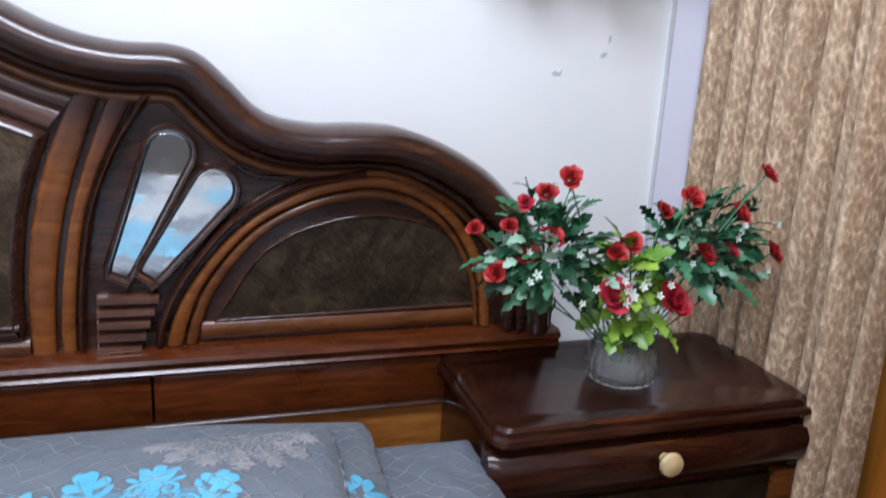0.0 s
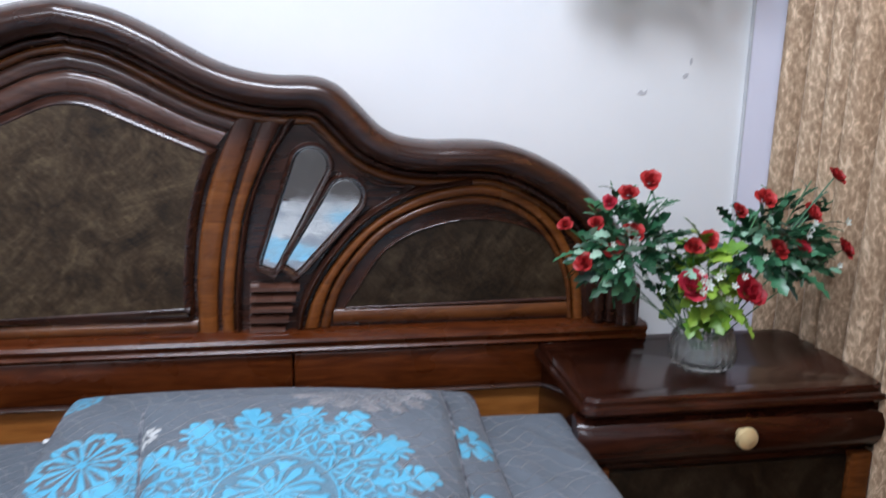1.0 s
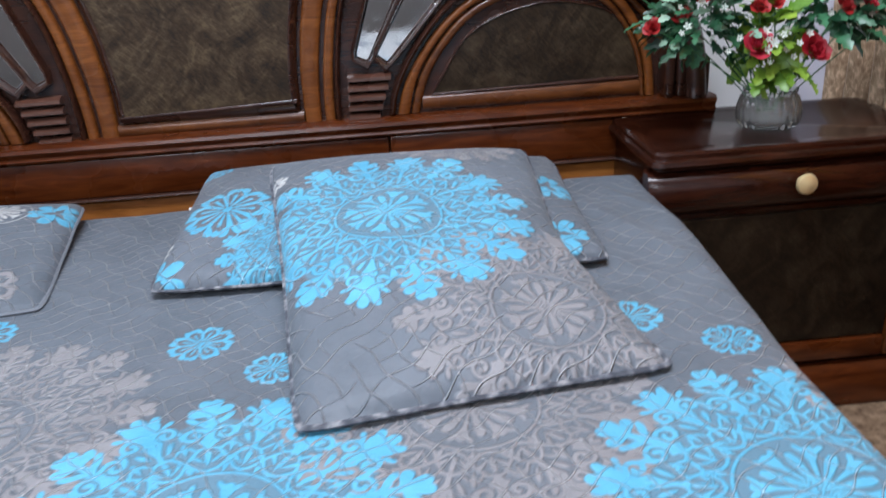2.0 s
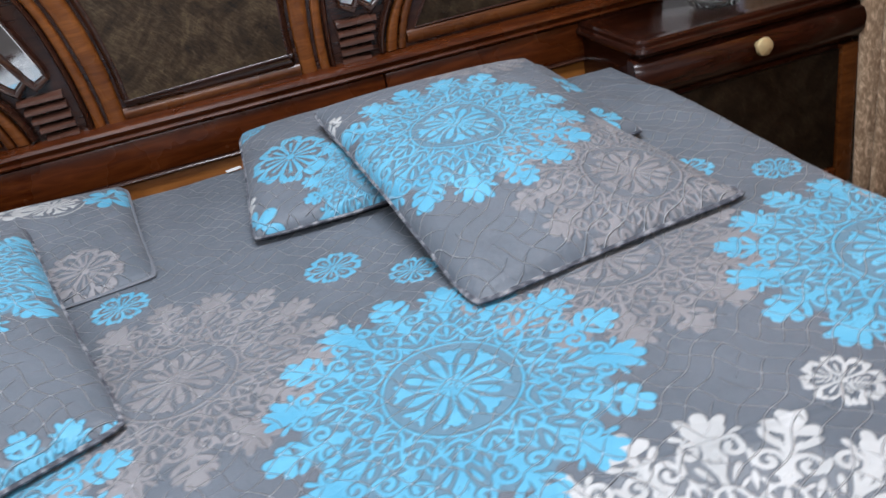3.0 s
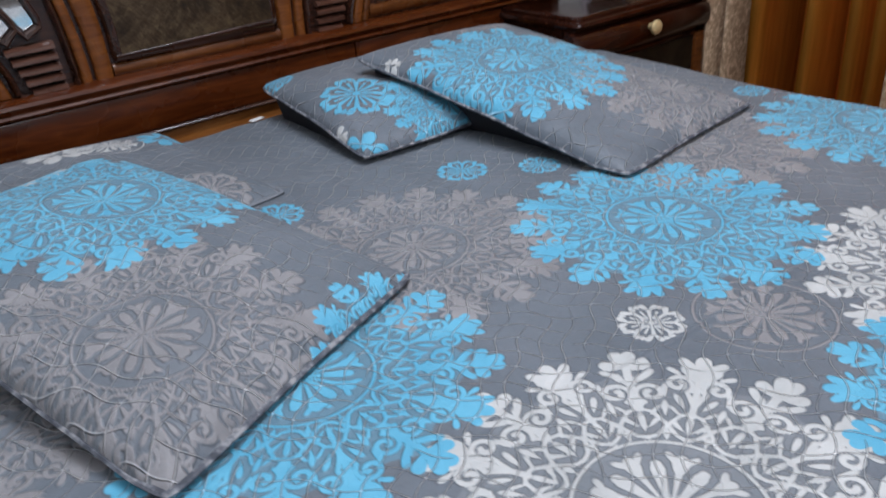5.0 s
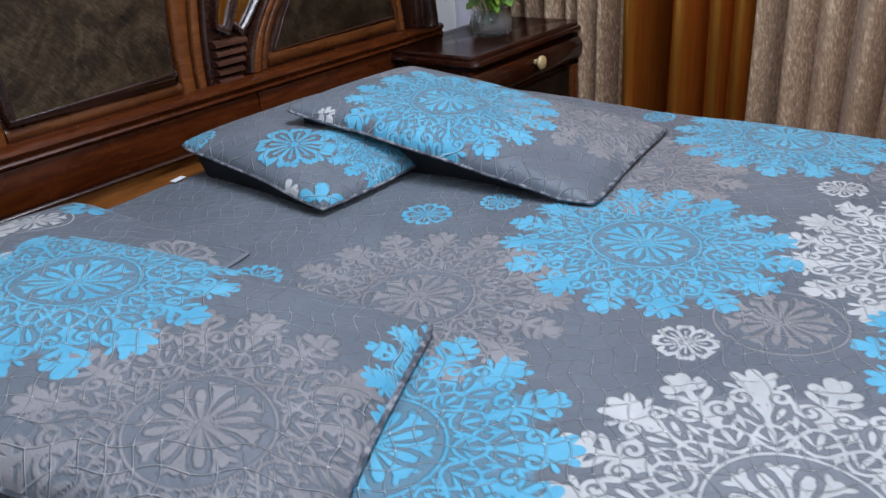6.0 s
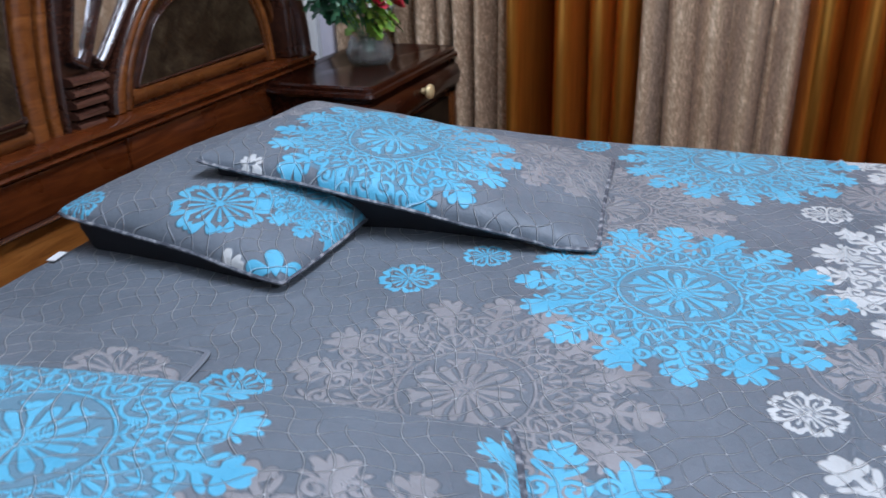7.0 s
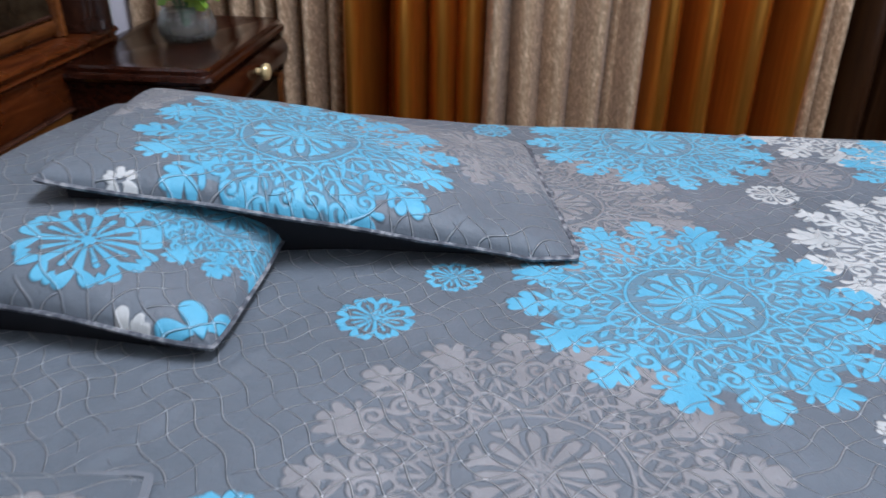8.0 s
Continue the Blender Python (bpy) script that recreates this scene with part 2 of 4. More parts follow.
    bias_c = math_node("ADD", math_node("MULTIPLY", uv.outputs[0], 0.79), math_node("MULTIPLY", uv.outputs[1], 0.61))
    a = threads(bias_a, bias_c, 0.0045, 0.082, 0.0250, 0.0015, 13, 0.38, 0.54)
    c = threads(bias_c, bias_a, 0.0045, 0.080, 0.0280, 0.0015, 11, 0.38, 0.52)
    both = math_node("MINIMUM", math_node("ADD", a, c), 1.0)
    pale = node(t, "ShaderNodeMixRGB", blend_type="ADD")
    pale.inputs[2].default_value = (0.27, 0.27, 0.275, 1)
    t.links.new(math_node("MULTIPLY", both, 1.0), pale.inputs[0])
    t.links.new(col, pale.inputs[1])
    t.links.new(pale.outputs[0], b.inputs["Base Color"])
    b.inputs["Sheen Weight"].default_value = 0.12
    b.inputs["Specular IOR Level"].default_value = 0.35
    h = math_node("ADD", math_node("MULTIPLY", both, 5.0), math_node("MULTIPLY", weave, 0.16))
    h = math_node("ADD", h, math_node("MULTIPLY", noise_fac(t, cl.outputs["Vector"], 34, 5), 2.2))
    raised = math_node("MAXIMUM", math_node("MAXIMUM", step(sep.outputs[0], -0.002, 0.0016), step(sep.outputs[1], -0.002, 0.0016)), step(sep.outputs[2], -0.002, 0.0016))
    h = math_node("ADD", h, math_node("MULTIPLY", raised, 1.5))
    bump(t, b, h, 0.75, 0.002)
    return m


CLOTH = cloth_material("printed_grey_sateen")


# ---- printed medallions ----
def seg_dist(X, Y, ax, ay, bx, by):
    dx, dy = bx - ax, by - ay
    k = np.clip(((X - ax) * dx + (Y - ay) * dy) / (dx * dx + dy * dy + 1e-12), 0, 1)
    return np.hypot(X - ax - k * dx, Y - ay - k * dy), k


def stroke(best, X, Y, line, w0, w1):
    n = len(line) - 1
    for i in range(n):
        d, k = seg_dist(X, Y, *line[i], *line[i + 1])
        np.minimum(best, d - (w0 + (w1 - w0) * (i + k) / n), out=best)


def lobe(best, X, Y, cx, cy, ang, a, c):
    ca, sa = math.cos(ang), math.sin(ang)
    u, v = (X - cx) * ca + (Y - cy) * sa, -(X - cx) * sa + (Y - cy) * ca
    c2 = c * (0.75 + 0.35 * np.clip(u / a, -1, 1))
    q = np.sqrt((u / a) ** 2 + (v / c2) ** 2)
    np.minimum(best, (q - 1) * c, out=best)


def polar(r, deg):
    return r * math.cos(radians(deg)), r * math.sin(radians(deg))


def spiral(cx, cy, r0, r1, a0, turns, n=14):
    return [(cx + (r0 + (r1 - r0) * k / n) * math.cos(radians(a0) + turns * 2 * math.pi * k / n),
             cy + (r0 + (r1 - r0) * k / n) * math.sin(radians(a0) + turns * 2 * math.pi * k / n)) for k in range(n + 1)]


def fold(x, y, turn, n=8):
    r, th = np.hypot(x, y), np.arctan2(y, x) - turn
    step = 2 * math.pi / n
    a = np.abs((th + step / 2) % step - step / 2)
    return r, r * np.cos(a), r * np.sin(a)


def flower(best, X, Y, r, size):
    """Eight club-shaped petals with eight notched fishtail petals between them."""
    stroke(best, X, Y, [(0.08 * size, 0), (0.66 * size, 0)], 0.022 * size, 0.098 * size)
    lobe(best, X, Y, 0.70 * size, 0.0, 0, 0.12 * size, 0.095 * size)
    q = radians(22.5)
    Xb, Yb = X * math.cos(q) + Y * math.sin(q), np.abs(Y * math.cos(q) - X * math.sin(q))
    stroke(best, Xb, Yb, [(0.12 * size, 0), (0.62 * size, 0), (0.86 * size, 0)], 0.016 * size, 0.085 * size)
    lobe(best, Xb, Yb, 0.84 * size, 0.105 * size, radians(42), 0.15 * size, 0.062 * size)
    lobe(best, Xb, Yb, 0.70 * size, 0.045 * size, radians(14), 0.16 * size, 0.060 * size)
    np.minimum(best, r - 0.04 * size, out=best)


def big_medallion(x, y, turn):
    r, X, Y = fold(x, y, turn)
    q = radians(22.5)
    Xb, Yb = X * math.cos(q) + Y * math.sin(q), np.abs(Y * math.cos(q) - X * math.sin(q))
    best = np.full(x.shape, 9.0)
    flower(best, X, Y, r, 0.320)
    np.minimum(best, np.abs(r - 0.366) - 0.0090, out=best)
    # stems that wave round the ring and cross one another
    stroke(best, X, Y, [polar(0.395, 0), polar(0.408, 6), polar(0.475, 12), polar(0.548, 18), polar(0.565, 22.5)], 0.0105, 0.0105)
    stroke(best, X, Y, [polar(0.585, 0), polar(0.565, 5), polar(0.490, 11), polar(0.412, 17), polar(0.392, 22.5)], 0.0105, 0.0105)
    # bracts that fill the meshes between the stems
    lobe(best, X, Y, 0.490, 0.0, 0, 0.064, 0.021)
    lobe(best, X, Y, 0.488, 0.048, radians(42), 0.052, 0.016)
    lobe(best, Xb, Yb, 0.480, 0.0, 0, 0.060, 0.020)
    lobe(best, Xb, Yb, 0.470, 0.046, radians(42), 0.048, 0.015)
    lobe(best, X, Y, *polar(0.410, 11.2), radians(11.2), 0.032, 0.018)
    lobe(best, X, Y, *polar(0.590, 11.2), radians(11.2), 0.056, 0.018)
    lobe(best, X, Y, *polar(0.572, 6.8), radians(42), 0.044, 0.013)
    lobe(best, X, Y, *polar(0.572, 15.6), radians(-20), 0.044, 0.013)
    lobe(best, X, Y, *polar(0.715, 11.4), radians(11.4), 0.050, 0.017)
    # scrolls on both sides of each stem
    stroke(best, X, Y, [(0.575, 0.0), (0.625, 0.030)], 0.0125, 0.0125)
    stroke(best, X, Y, spiral(0.690, 0.078, 0.074, 0.016, -150, 1.35, 22), 0.0125, 0.0155)
    stroke(best, X, Y, [(0.59, 0), (0.74, 0.0), (0.86, 0.0)], 0.015, 0.022)
    stroke(best, Xb, Yb, [(0.55, 0), (0.70, 0.0), (0.84, 0.0)], 0.015, 0.020)
    stroke(best, Xb, Yb, [(0.61, 0.0), (0.67, 0.022), (0.715, 0.042)], 0.012, 0.012)
    stroke(best, Xb, Yb, spiral(0.768, 0.086, 0.068, 0.015, -140, 1.3, 22), 0.0125, 0.0155)
    lobe(best, Xb, Yb, 0.640, 0.062, radians(30), 0.056, 0.020)
    # the clover tips
    lobe(best, X, Y, 0.940, 0.022, radians(14), 0.072, 0.046)
    lobe(best, X, Y, 0.888, 0.068, radians(58), 0.058, 0.041)
    lobe(best, X, Y, 0.812, 0.074, radians(46), 0.068, 0.026)
    lobe(best, X, Y, 0.780, 0.030, radians(26), 0.048, 0.016)
    stroke(best, X, Y, [(0.84, 0.0), (0.93, 0.0)], 0.022, 0.042)
    # the tulip tips
    lobe(best, Xb, Yb, 0.925, 0.0, 0, 0.075, 0.048)
    lobe(best, Xb, Yb, 0.908, 0.058, radians(38), 0.076, 0.035)
    lobe(best, Xb, Yb, 0.862, 0.050, radians(30), 0.062, 0.038)
    lobe(best, Xb, Yb, 0.855, 0.118, radians(64), 0.042, 0.021)
    stroke(best, Xb, Yb, [(0.80, 0.0), (0.90, 0.0)], 0.022, 0.046)
    return -best


def small_medallion(x, y, turn):
    r, X, Y = fold(x, y, turn)
    best = np.full(x.shape, 9.0)
    stroke(best, X, Y, [(0.1, 0), (0.62, 0)], 0.022, 0.075)
    lobe(best, X, Y, 0.80, 0.13, radians(35), 0.2, 0.13)
    lobe(best, X, Y, *polar(0.86, 22.5), radians(22.5), 0.12, 0.09)
    stroke(best, X, Y, [polar(0.2, 22.5), polar(0.6, 22.5)], 0.02, 0.05)
    np.minimum(best, r - 0.1, out=best)
    return -best


def ring_medallion(x, y, turn):
    r, X, Y = fold(x, y, turn)
    best = np.full(x.shape, 9.0)
    flower(best, X, Y, r, 0.84)
    np.minimum(best, np.abs(r - 0.97) - 0.022, out=best)
    return -best


def leaf_medallion(x, y, turn):
    r, X, Y = fold(x, y, turn, 3)
    best = np.full(x.shape, 9.0)
    lobe(best, X, Y, 0.55, 0.0, 0, 0.45, 0.3)
    lobe(best, X, Y, *polar(0.6, 45), radians(55), 0.36, 0.2)
    return -best


MEDALLIONS = {"big": big_medallion, "small": small_medallion, "ring": ring_medallion, "leaf": leaf_medallion}
BLUE, TAUPE, PALE = 0, 1, 2


def print_field(u, v, prints):
    """Signed distance in metres to the prints of the three colours, at places on a cloth."""
    field = np.full((len(u), 3), -0.01, dtype=np.float32)
    for style, colour, cx, cy, size, turn in prints:
        near = np.nonzero((np.abs(u - cx) < size * 1.08) & (np.abs(v - cy) < size * 1.08))[0]
        if len(near):
            f = MEDALLIONS[style]((u[near] - cx) / size, (v[near] - cy) / size, turn) * size
            field[near, colour] = np.maximum(field[near, colour], f)
    return np.clip(field, -0.01, 0.01)


def dyed_field(u, v, prints):
    """Signed distance in metres to the scalloped grounds of the large prints."""
    field = np.full((len(u), 3), -0.01, dtype=np.float32)
    for style, colour, cx, cy, size, turn in prints:
        if style == "big":
            r, th = np.hypot(u - cx, v - cy), np.arctan2(v - cy, u - cx) - turn
            field[:, colour] = np.maximum(field[:, colour], size * (0.82 + 0.035 * np.cos(16 * th)) - r)
    return np.clip(field, -0.01, 0.01)


def cloth_mesh(name, grid, u, v, prints, parent, label="", closed_rows=False):
    """A sheet of cloth from a grid of places (rows, columns, 3) with cloth coordinates of the same shape."""
    rows, cols = grid.shape[:2]
    index = np.arange(rows * cols).reshape(rows, cols)
    quads = np.stack((index[:-1, :-1], index[:-1, 1:], index[1:, 1:], index[1:, :-1]), -1).reshape(-1, 4)
    me = bpy.data.meshes.new(name)
    me.vertices.add(rows * cols)
    me.vertices.foreach_set("co", grid.astype(np.float32).ravel())
    me.loops.add(len(quads) * 4)
    me.loops.foreach_set("vertex_index", quads.ravel().astype(np.int32))
    me.polygons.add(len(quads))
    me.polygons.foreach_set("loop_start", np.arange(len(quads), dtype=np.int32) * 4)
    me.polygons.foreach_set("use_smooth", np.ones(len(quads), dtype=bool))
    me.update(calc_edges=True)
    me.attributes.new("print", "FLOAT_VECTOR", "POINT").data.foreach_set("vector", print_field(u.ravel(), v.ravel(), prints).ravel())
    me.attributes.new("field", "FLOAT_VECTOR", "POINT").data.foreach_set("vector", dyed_field(u.ravel(), v.ravel(), prints).ravel())
    uvw = np.stack((u, v, np.zeros_like(u)), -1).astype(np.float32)
    me.attributes.new("cloth", "FLOAT_VECTOR", "POINT").data.foreach_set("vector", uvw.ravel())
    me.materials.append(CLOTH)
    ob = new(name, me)
    ob.parent = parent
    if label:
        ob["label"] = label
    return ob


def ripples(x, y, seed, scale, amount):
    """Smooth waviness out of a few sines."""
    rnd = random.Random(seed)
    h = np.zeros_like(x)
    for k in range(9):
        a, f, p = rnd.uniform(0, 6.28), scale * rnd.uniform(0.5, 2.2), rnd.uniform(0, 6.28)
        h += np.sin((x * math.cos(a) + y * math.sin(a)) * f + p) / (1 + 0.4 * k)
    return h * amount / 3


# ---- room ----
X0, X1, Y0, Y1, TOP = -2.3, 1.78, -3.3, 0.10, 2.9
FLOOR_M, ft, fb = material("speckled_floor_tile", (0.32, 0.25, 0.18), 0.25)
fcol = ramp(ft, noise_fac(ft, mapped(ft, (1, 1, 1)), 35, 6, 0.7), [(0.35, (0.13, 0.085, 0.055)), (0.5, (0.26, 0.175, 0.110)), (0.65, (0.38, 0.27, 0.175))])
ft.links.new(fcol, fb.inputs["Base Color"])


def setting(name, bm, mat, label, category):
    return tagged(link(name, bm, mat, False), label, category, "", "structure")


setting("floor", box_bm(X0 - 0.1, X1 + 0.1, Y0 - 0.1, Y1 + 0.1, -0.1, 0), FLOOR_M, "brown speckled polished stone floor of the bedroom", "floor")
setting("ceiling", box_bm(X0 - 0.1, X1 + 0.1, Y0 - 0.1, Y1 + 0.1, TOP, TOP + 0.1), WALL, "plain white painted bedroom ceiling", "ceiling")
setting("wall_north", box_bm(X0 - 0.1, X1 + 0.1, Y1, Y1 + 0.12, 0, TOP), WALL, "white painted wall behind the carved headboard", "wall")
setting("wall_south", box_bm(X0 - 0.1, X1 + 0.1, Y0 - 0.12, Y0, 0, TOP), WALL, "plain white painted bedroom wall", "wall")
# unseen band, added so the headboard mirrors reflect something dark above the bed
setting("mirror_dark_band", box_bm(X0, X1, Y0, Y0 + 0.012, 0, 0.86), MIRROR_DARK, "unseen dark grey-brown band added low on the wall for the mirrors to reflect", "wall")
setting("wall_west", box_bm(X0 - 0.12, X0, Y0, Y1, 0, TOP), WALL, "plain white painted bedroom wall", "wall")
setting("wall_east", box_bm(X1, X1 + 0.12, Y0, Y1, 0, TOP), WALL, "white painted wall behind the curtains", "wall")
setting("wall_pier", box_bm(1.372, X1, Y1 - 0.012, Y1, 0, TOP), LILAC, "lilac painted strip of wall beside the curtain", "wall")

setting("wall_seam", box_bm(1.3685, 1.3705, Y1 - 0.0125, Y1, 0, TOP), SMUDGE, "thin dark joint at the edge of the lilac strip", "joint")

# ---- bed ----
bed = thing("bed", "dark polished wooden double bed with a carved inlaid headboard", "bed")
CREST = [(-0.05, 1.282), (0.0, 1.278), (0.084, 1.261), (0.15, 1.233), (0.205, 1.203), (0.26, 1.175), (0.314, 1.158), (0.37, 1.150), (0.434, 1.149), (0.478, 1.135),
         (0.518, 1.099), (0.558, 1.059), (0.60, 1.038), (0.66, 1.029), (0.72, 1.030), (0.783, 1.028), (0.83, 1.018), (0.884, 0.997), (0.95, 0.960), (1.0, 0.917),
         (1.05, 0.860), (1.085, 0.795), (1.10, 0.72), (1.105, 0.655)]
half = smooth_line(CREST[1:], 8)
crest_line = [Vector((-p.x, p.y)) for p in half[:0:-1]] + half

outline = [(p.x, p.y - 0.015) for p in crest_line]
board = part("headboard", plate(outline[::-1], 0.022, 0.075), WOOD_DARK, bed, "carved dark wooden headboard with mirrors and marbled inlays")


def offset_line(line, d):
    out = []
    for i, p in enumerate(line):
        a, b = line[max(0, i - 1)], line[min(len(line) - 1, i + 1)]
        t = (b - a).normalized()
        out.append(Vector((p.x + t.y * d, p.y - t.x * d)))
    return out


def trimmed(line, zmin):
    return [p for p in line if p.y > zmin]


# the thick rounded crest and the two beads under it
crest_profile = [(0.002, -0.05), (0.004, 0.012), (-0.004, 0.034), (-0.016, 0.049), (-0.030, 0.052), (-0.044, 0.045), (-0.053, 0.030), (-0.056, 0.012), (-0.058, -0.02), (-0.058, -0.05)]
part("crest_moulding", sweep(crest_line, crest_profile), WOOD_DARK, board, "thick rounded dark crest moulding")
part("crest_bead", sweep(offset_line(crest_line, 0.064), round_profile(0.016, 0.017, -0.012)), WOOD_DARK, board)
part("crest_bead", sweep(offset_line(crest_line, 0.081), round_profile(0.016, 0.010, -0.014)), WOOD_MID, board)

# centre panel, raised, with a bevel falling away all round
side = smooth_line([(0.192, 0.685), (0.193, 0.76), (0.206, 0.87), (0.226, 0.95), (0.249, 1.010)], 6)
top_arc = smooth_line([(0.249, 1.010), (0.17, 1.044), (0.095, 1.078), (0.03, 1.104), (-0.03, 1.104), (-0.095, 1.078), (-0.17, 1.044), (-0.249, 1.010)], 6)
panel_line = side + top_arc[1:] + [Vector((-p.x, p.y)) for p in side[-2::-1]]
middle = Vector((0.0, 0.88))
part("centre_inlay", plate([tuple(p.lerp(middle, 0.045)) for p in panel_line], -0.003, 0.03), INLAY, board, "brown and gold marbled centre inlay", False)
chamfer = [(0.012, -0.03), (0.012, 0.0025), (0.010, 0.0045), (0.007, 0.004), (-0.005, -0.011), (-0.006, -0.014), (-0.006, -0.03)]
part("inlay_chamfer", sweep(panel_line, chamfer, True), WOOD_DARK, board, "dark bevelled edge of the centre inlay", angle=60)


def ribbon(a, b, k0, k1, heights, y0):
    """A raised band between two lines of (x, z), from the share k0 to k1 of the way; heights: (share, height) across it."""
    bm = bmesh.new()
    rings = []
    for p, q in zip(a, b):
        ring = []
        for k, h in [(0, -0.006)] + list(heights) + [(1, -0.006)]:
            c = p.lerp(q, k0 + (k1 - k0) * k)
            ring.append(bm.verts.new((c.x, y0 - h, c.y)))
        rings.append(ring)
    m = len(rings[0])
    for r0, r1 in zip(rings, rings[1:]):
        for k in range(m):
            bm.faces.new((r0[k], r0[(k + 1) % m], r1[(k + 1) % m], r1[k]))
    bm.faces.new(rings[0])
    bm.faces.new(rings[-1][::-1])
    bmesh.ops.recalc_face_normals(bm, faces=bm.faces[:])
    return bm


FLAT_BAND = ((0.0, 0.006), (0.10, 0.011), (0.35, 0.013), (0.65, 0.013), (0.90, 0.011), (1.0, 0.006))
ROUND_BAND = ((0.0, 0.004), (0.14, 0.013), (0.34, 0.019), (0.5, 0.021), (0.66, 0.019), (0.86, 0.013), (1.0, 0.004))
part("bottom_rail", sweep([Vector((-0.203, 0.664)), Vector((0.203, 0.664))], flat_profile(0.026, 0.010), y0=0.018), WOOD_MID, board)
panel_edge = smooth_line([(0.202, 0.652), (0.202, 0.70), (0.204, 0.776), (0.217, 0.87), (0.237, 0.95), (0.262, 1.014), (0.286, 1.070)], 7)
groove = smooth_line([(0.247, 0.652), (0.248, 0.70), (0.255, 0.776), (0.271, 0.87), (0.293, 0.948), (0.326, 1.042), (0.340, 1.076)], 7)
fan_edge = smooth_line([(0.288, 0.652), (0.289, 0.70), (0.297, 0.79), (0.318, 0.902), (0.356, 0.993), (0.396, 1.055), (0.410, 1.072)], 7)
for sign in (1, -1):
    for a, b, k0, k1, heights, mat, name, note in (
            (panel_edge, groove, 0.06, 0.86, FLAT_BAND, WOOD_BURST, "curved_stile", "curved stile stained from gold to dark brown"),
            (groove, fan_edge, 0.06, 0.60, FLAT_BAND, WOOD_BURST, "curved_stile", "curved stile stained from gold to dark brown"),
            (groove, fan_edge, 0.66, 0.98, ROUND_BAND, WOOD_DARK, "stile_bead", "")):
        bm = ribbon(a, b, k0, k1, heights, 0.018)
        part(name, bm if sign > 0 else mirrored(bm), mat, board, note, angle=70)
# the arched board over the panel, in two steps
under_crest = [Vector((p.x, p.y)) for p in offset_line(crest_line, 0.089) if abs(p.x) < 0.30][::-1]
inner_rail = offset_line(top_arc, 0.009)


def resampled(line, n):
    """The same line in n even steps."""
    lengths = [0.0]
    for a, b in zip(line, line[1:]):
        lengths.append(lengths[-1] + (b - a).length)
    out, i = [], 0
    for k in range(n + 1):
        d = lengths[-1] * k / n
        while i < len(line) - 2 and lengths[i + 1] < d:
            i += 1
        out.append(line[i].lerp(line[i + 1], (d - lengths[i]) / max(1e-9, lengths[i + 1] - lengths[i])))
    return out


inner_rail, under_crest = resampled(inner_rail, 40), resampled(under_crest, 40)
part("top_rail", ribbon(inner_rail, under_crest, 0.0, 0.56, FLAT_BAND, 0.019), WOOD_TOP, board, "arched purple-brown rail over the inlay", angle=70)
part("top_rail", ribbon(inner_rail, under_crest, 0.60, 1.0, FLAT_BAND, 0.021), WOOD_TOP, board, angle=70)


def teardrop(tip, head, r, n=16):
    """Outline of a drop with its narrow end at tip and its round end round head."""
    tip, head = Vector(tip), Vector(head)
    d = (head - tip)
    ang = math.atan2(d.y, d.x)
    out = [tip + Vector((math.cos(ang + a), math.sin(ang + a))) * r * 0.52 for a in (-1.45, -2.2)][::-1]
    out += [head + Vector((math.cos(ang - 1.72 + 3.44 * k / n), math.sin(ang - 1.72 + 3.44 * k / n))) * r for k in range(n + 1)]
    out += [tip + Vector((math.cos(ang + a), math.sin(ang + a))) * r * 0.52 for a in (1.45, 2.2)]
    return out


# lines of the arched side panel, from its foot beside the slats over to the flutes
arch_outer = smooth_line([(0.392, 0.660), (0.400, 0.700), (0.424, 0.755), (0.459, 0.808), (0.515, 0.872), (0.578, 0.916), (0.637, 0.940), (0.700, 0.951), (0.745, 0.956)], 6)
gold_outer = smooth_line([(0.408, 0.655), (0.422, 0.705), (0.447, 0.755), (0.494, 0.819), (0.554, 0.876), (0.625, 0.917), (0.696, 0.938), (0.768, 0.945), (0.840, 0.926), (0.903, 0.887), (0.949, 0.831), (0.985, 0.750), (0.998, 0.655)], 6)
gold_inner = smooth_line([(0.440, 0.655), (0.453, 0.705), (0.475, 0.756), (0.518, 0.815), (0.568, 0.862), (0.637, 0.897), (0.702, 0.916), (0.768, 0.921), (0.829, 0.907), (0.885, 0.872), (0.928, 0.820), (0.962, 0.745), (0.974, 0.655)], 6)
step_inner = smooth_line([(0.462, 0.655), (0.475, 0.703), (0.496, 0.748), (0.534, 0.800), (0.580, 0.845), (0.640, 0.877), (0.704, 0.896), (0.768, 0.901), (0.826, 0.888), (0.878, 0.857), (0.920, 0.808), (0.952, 0.735), (0.962, 0.655)], 6)
dome = smooth_line([(0.960, 0.697), (0.953, 0.754), (0.922, 0.816), (0.870, 0.853), (0.808, 0.869), (0.765, 0.873), (0.711, 0.869), (0.638, 0.849), (0.580, 0.817), (0.545, 0.777), (0.518, 0.734), (0.490, 0.692)], 5)
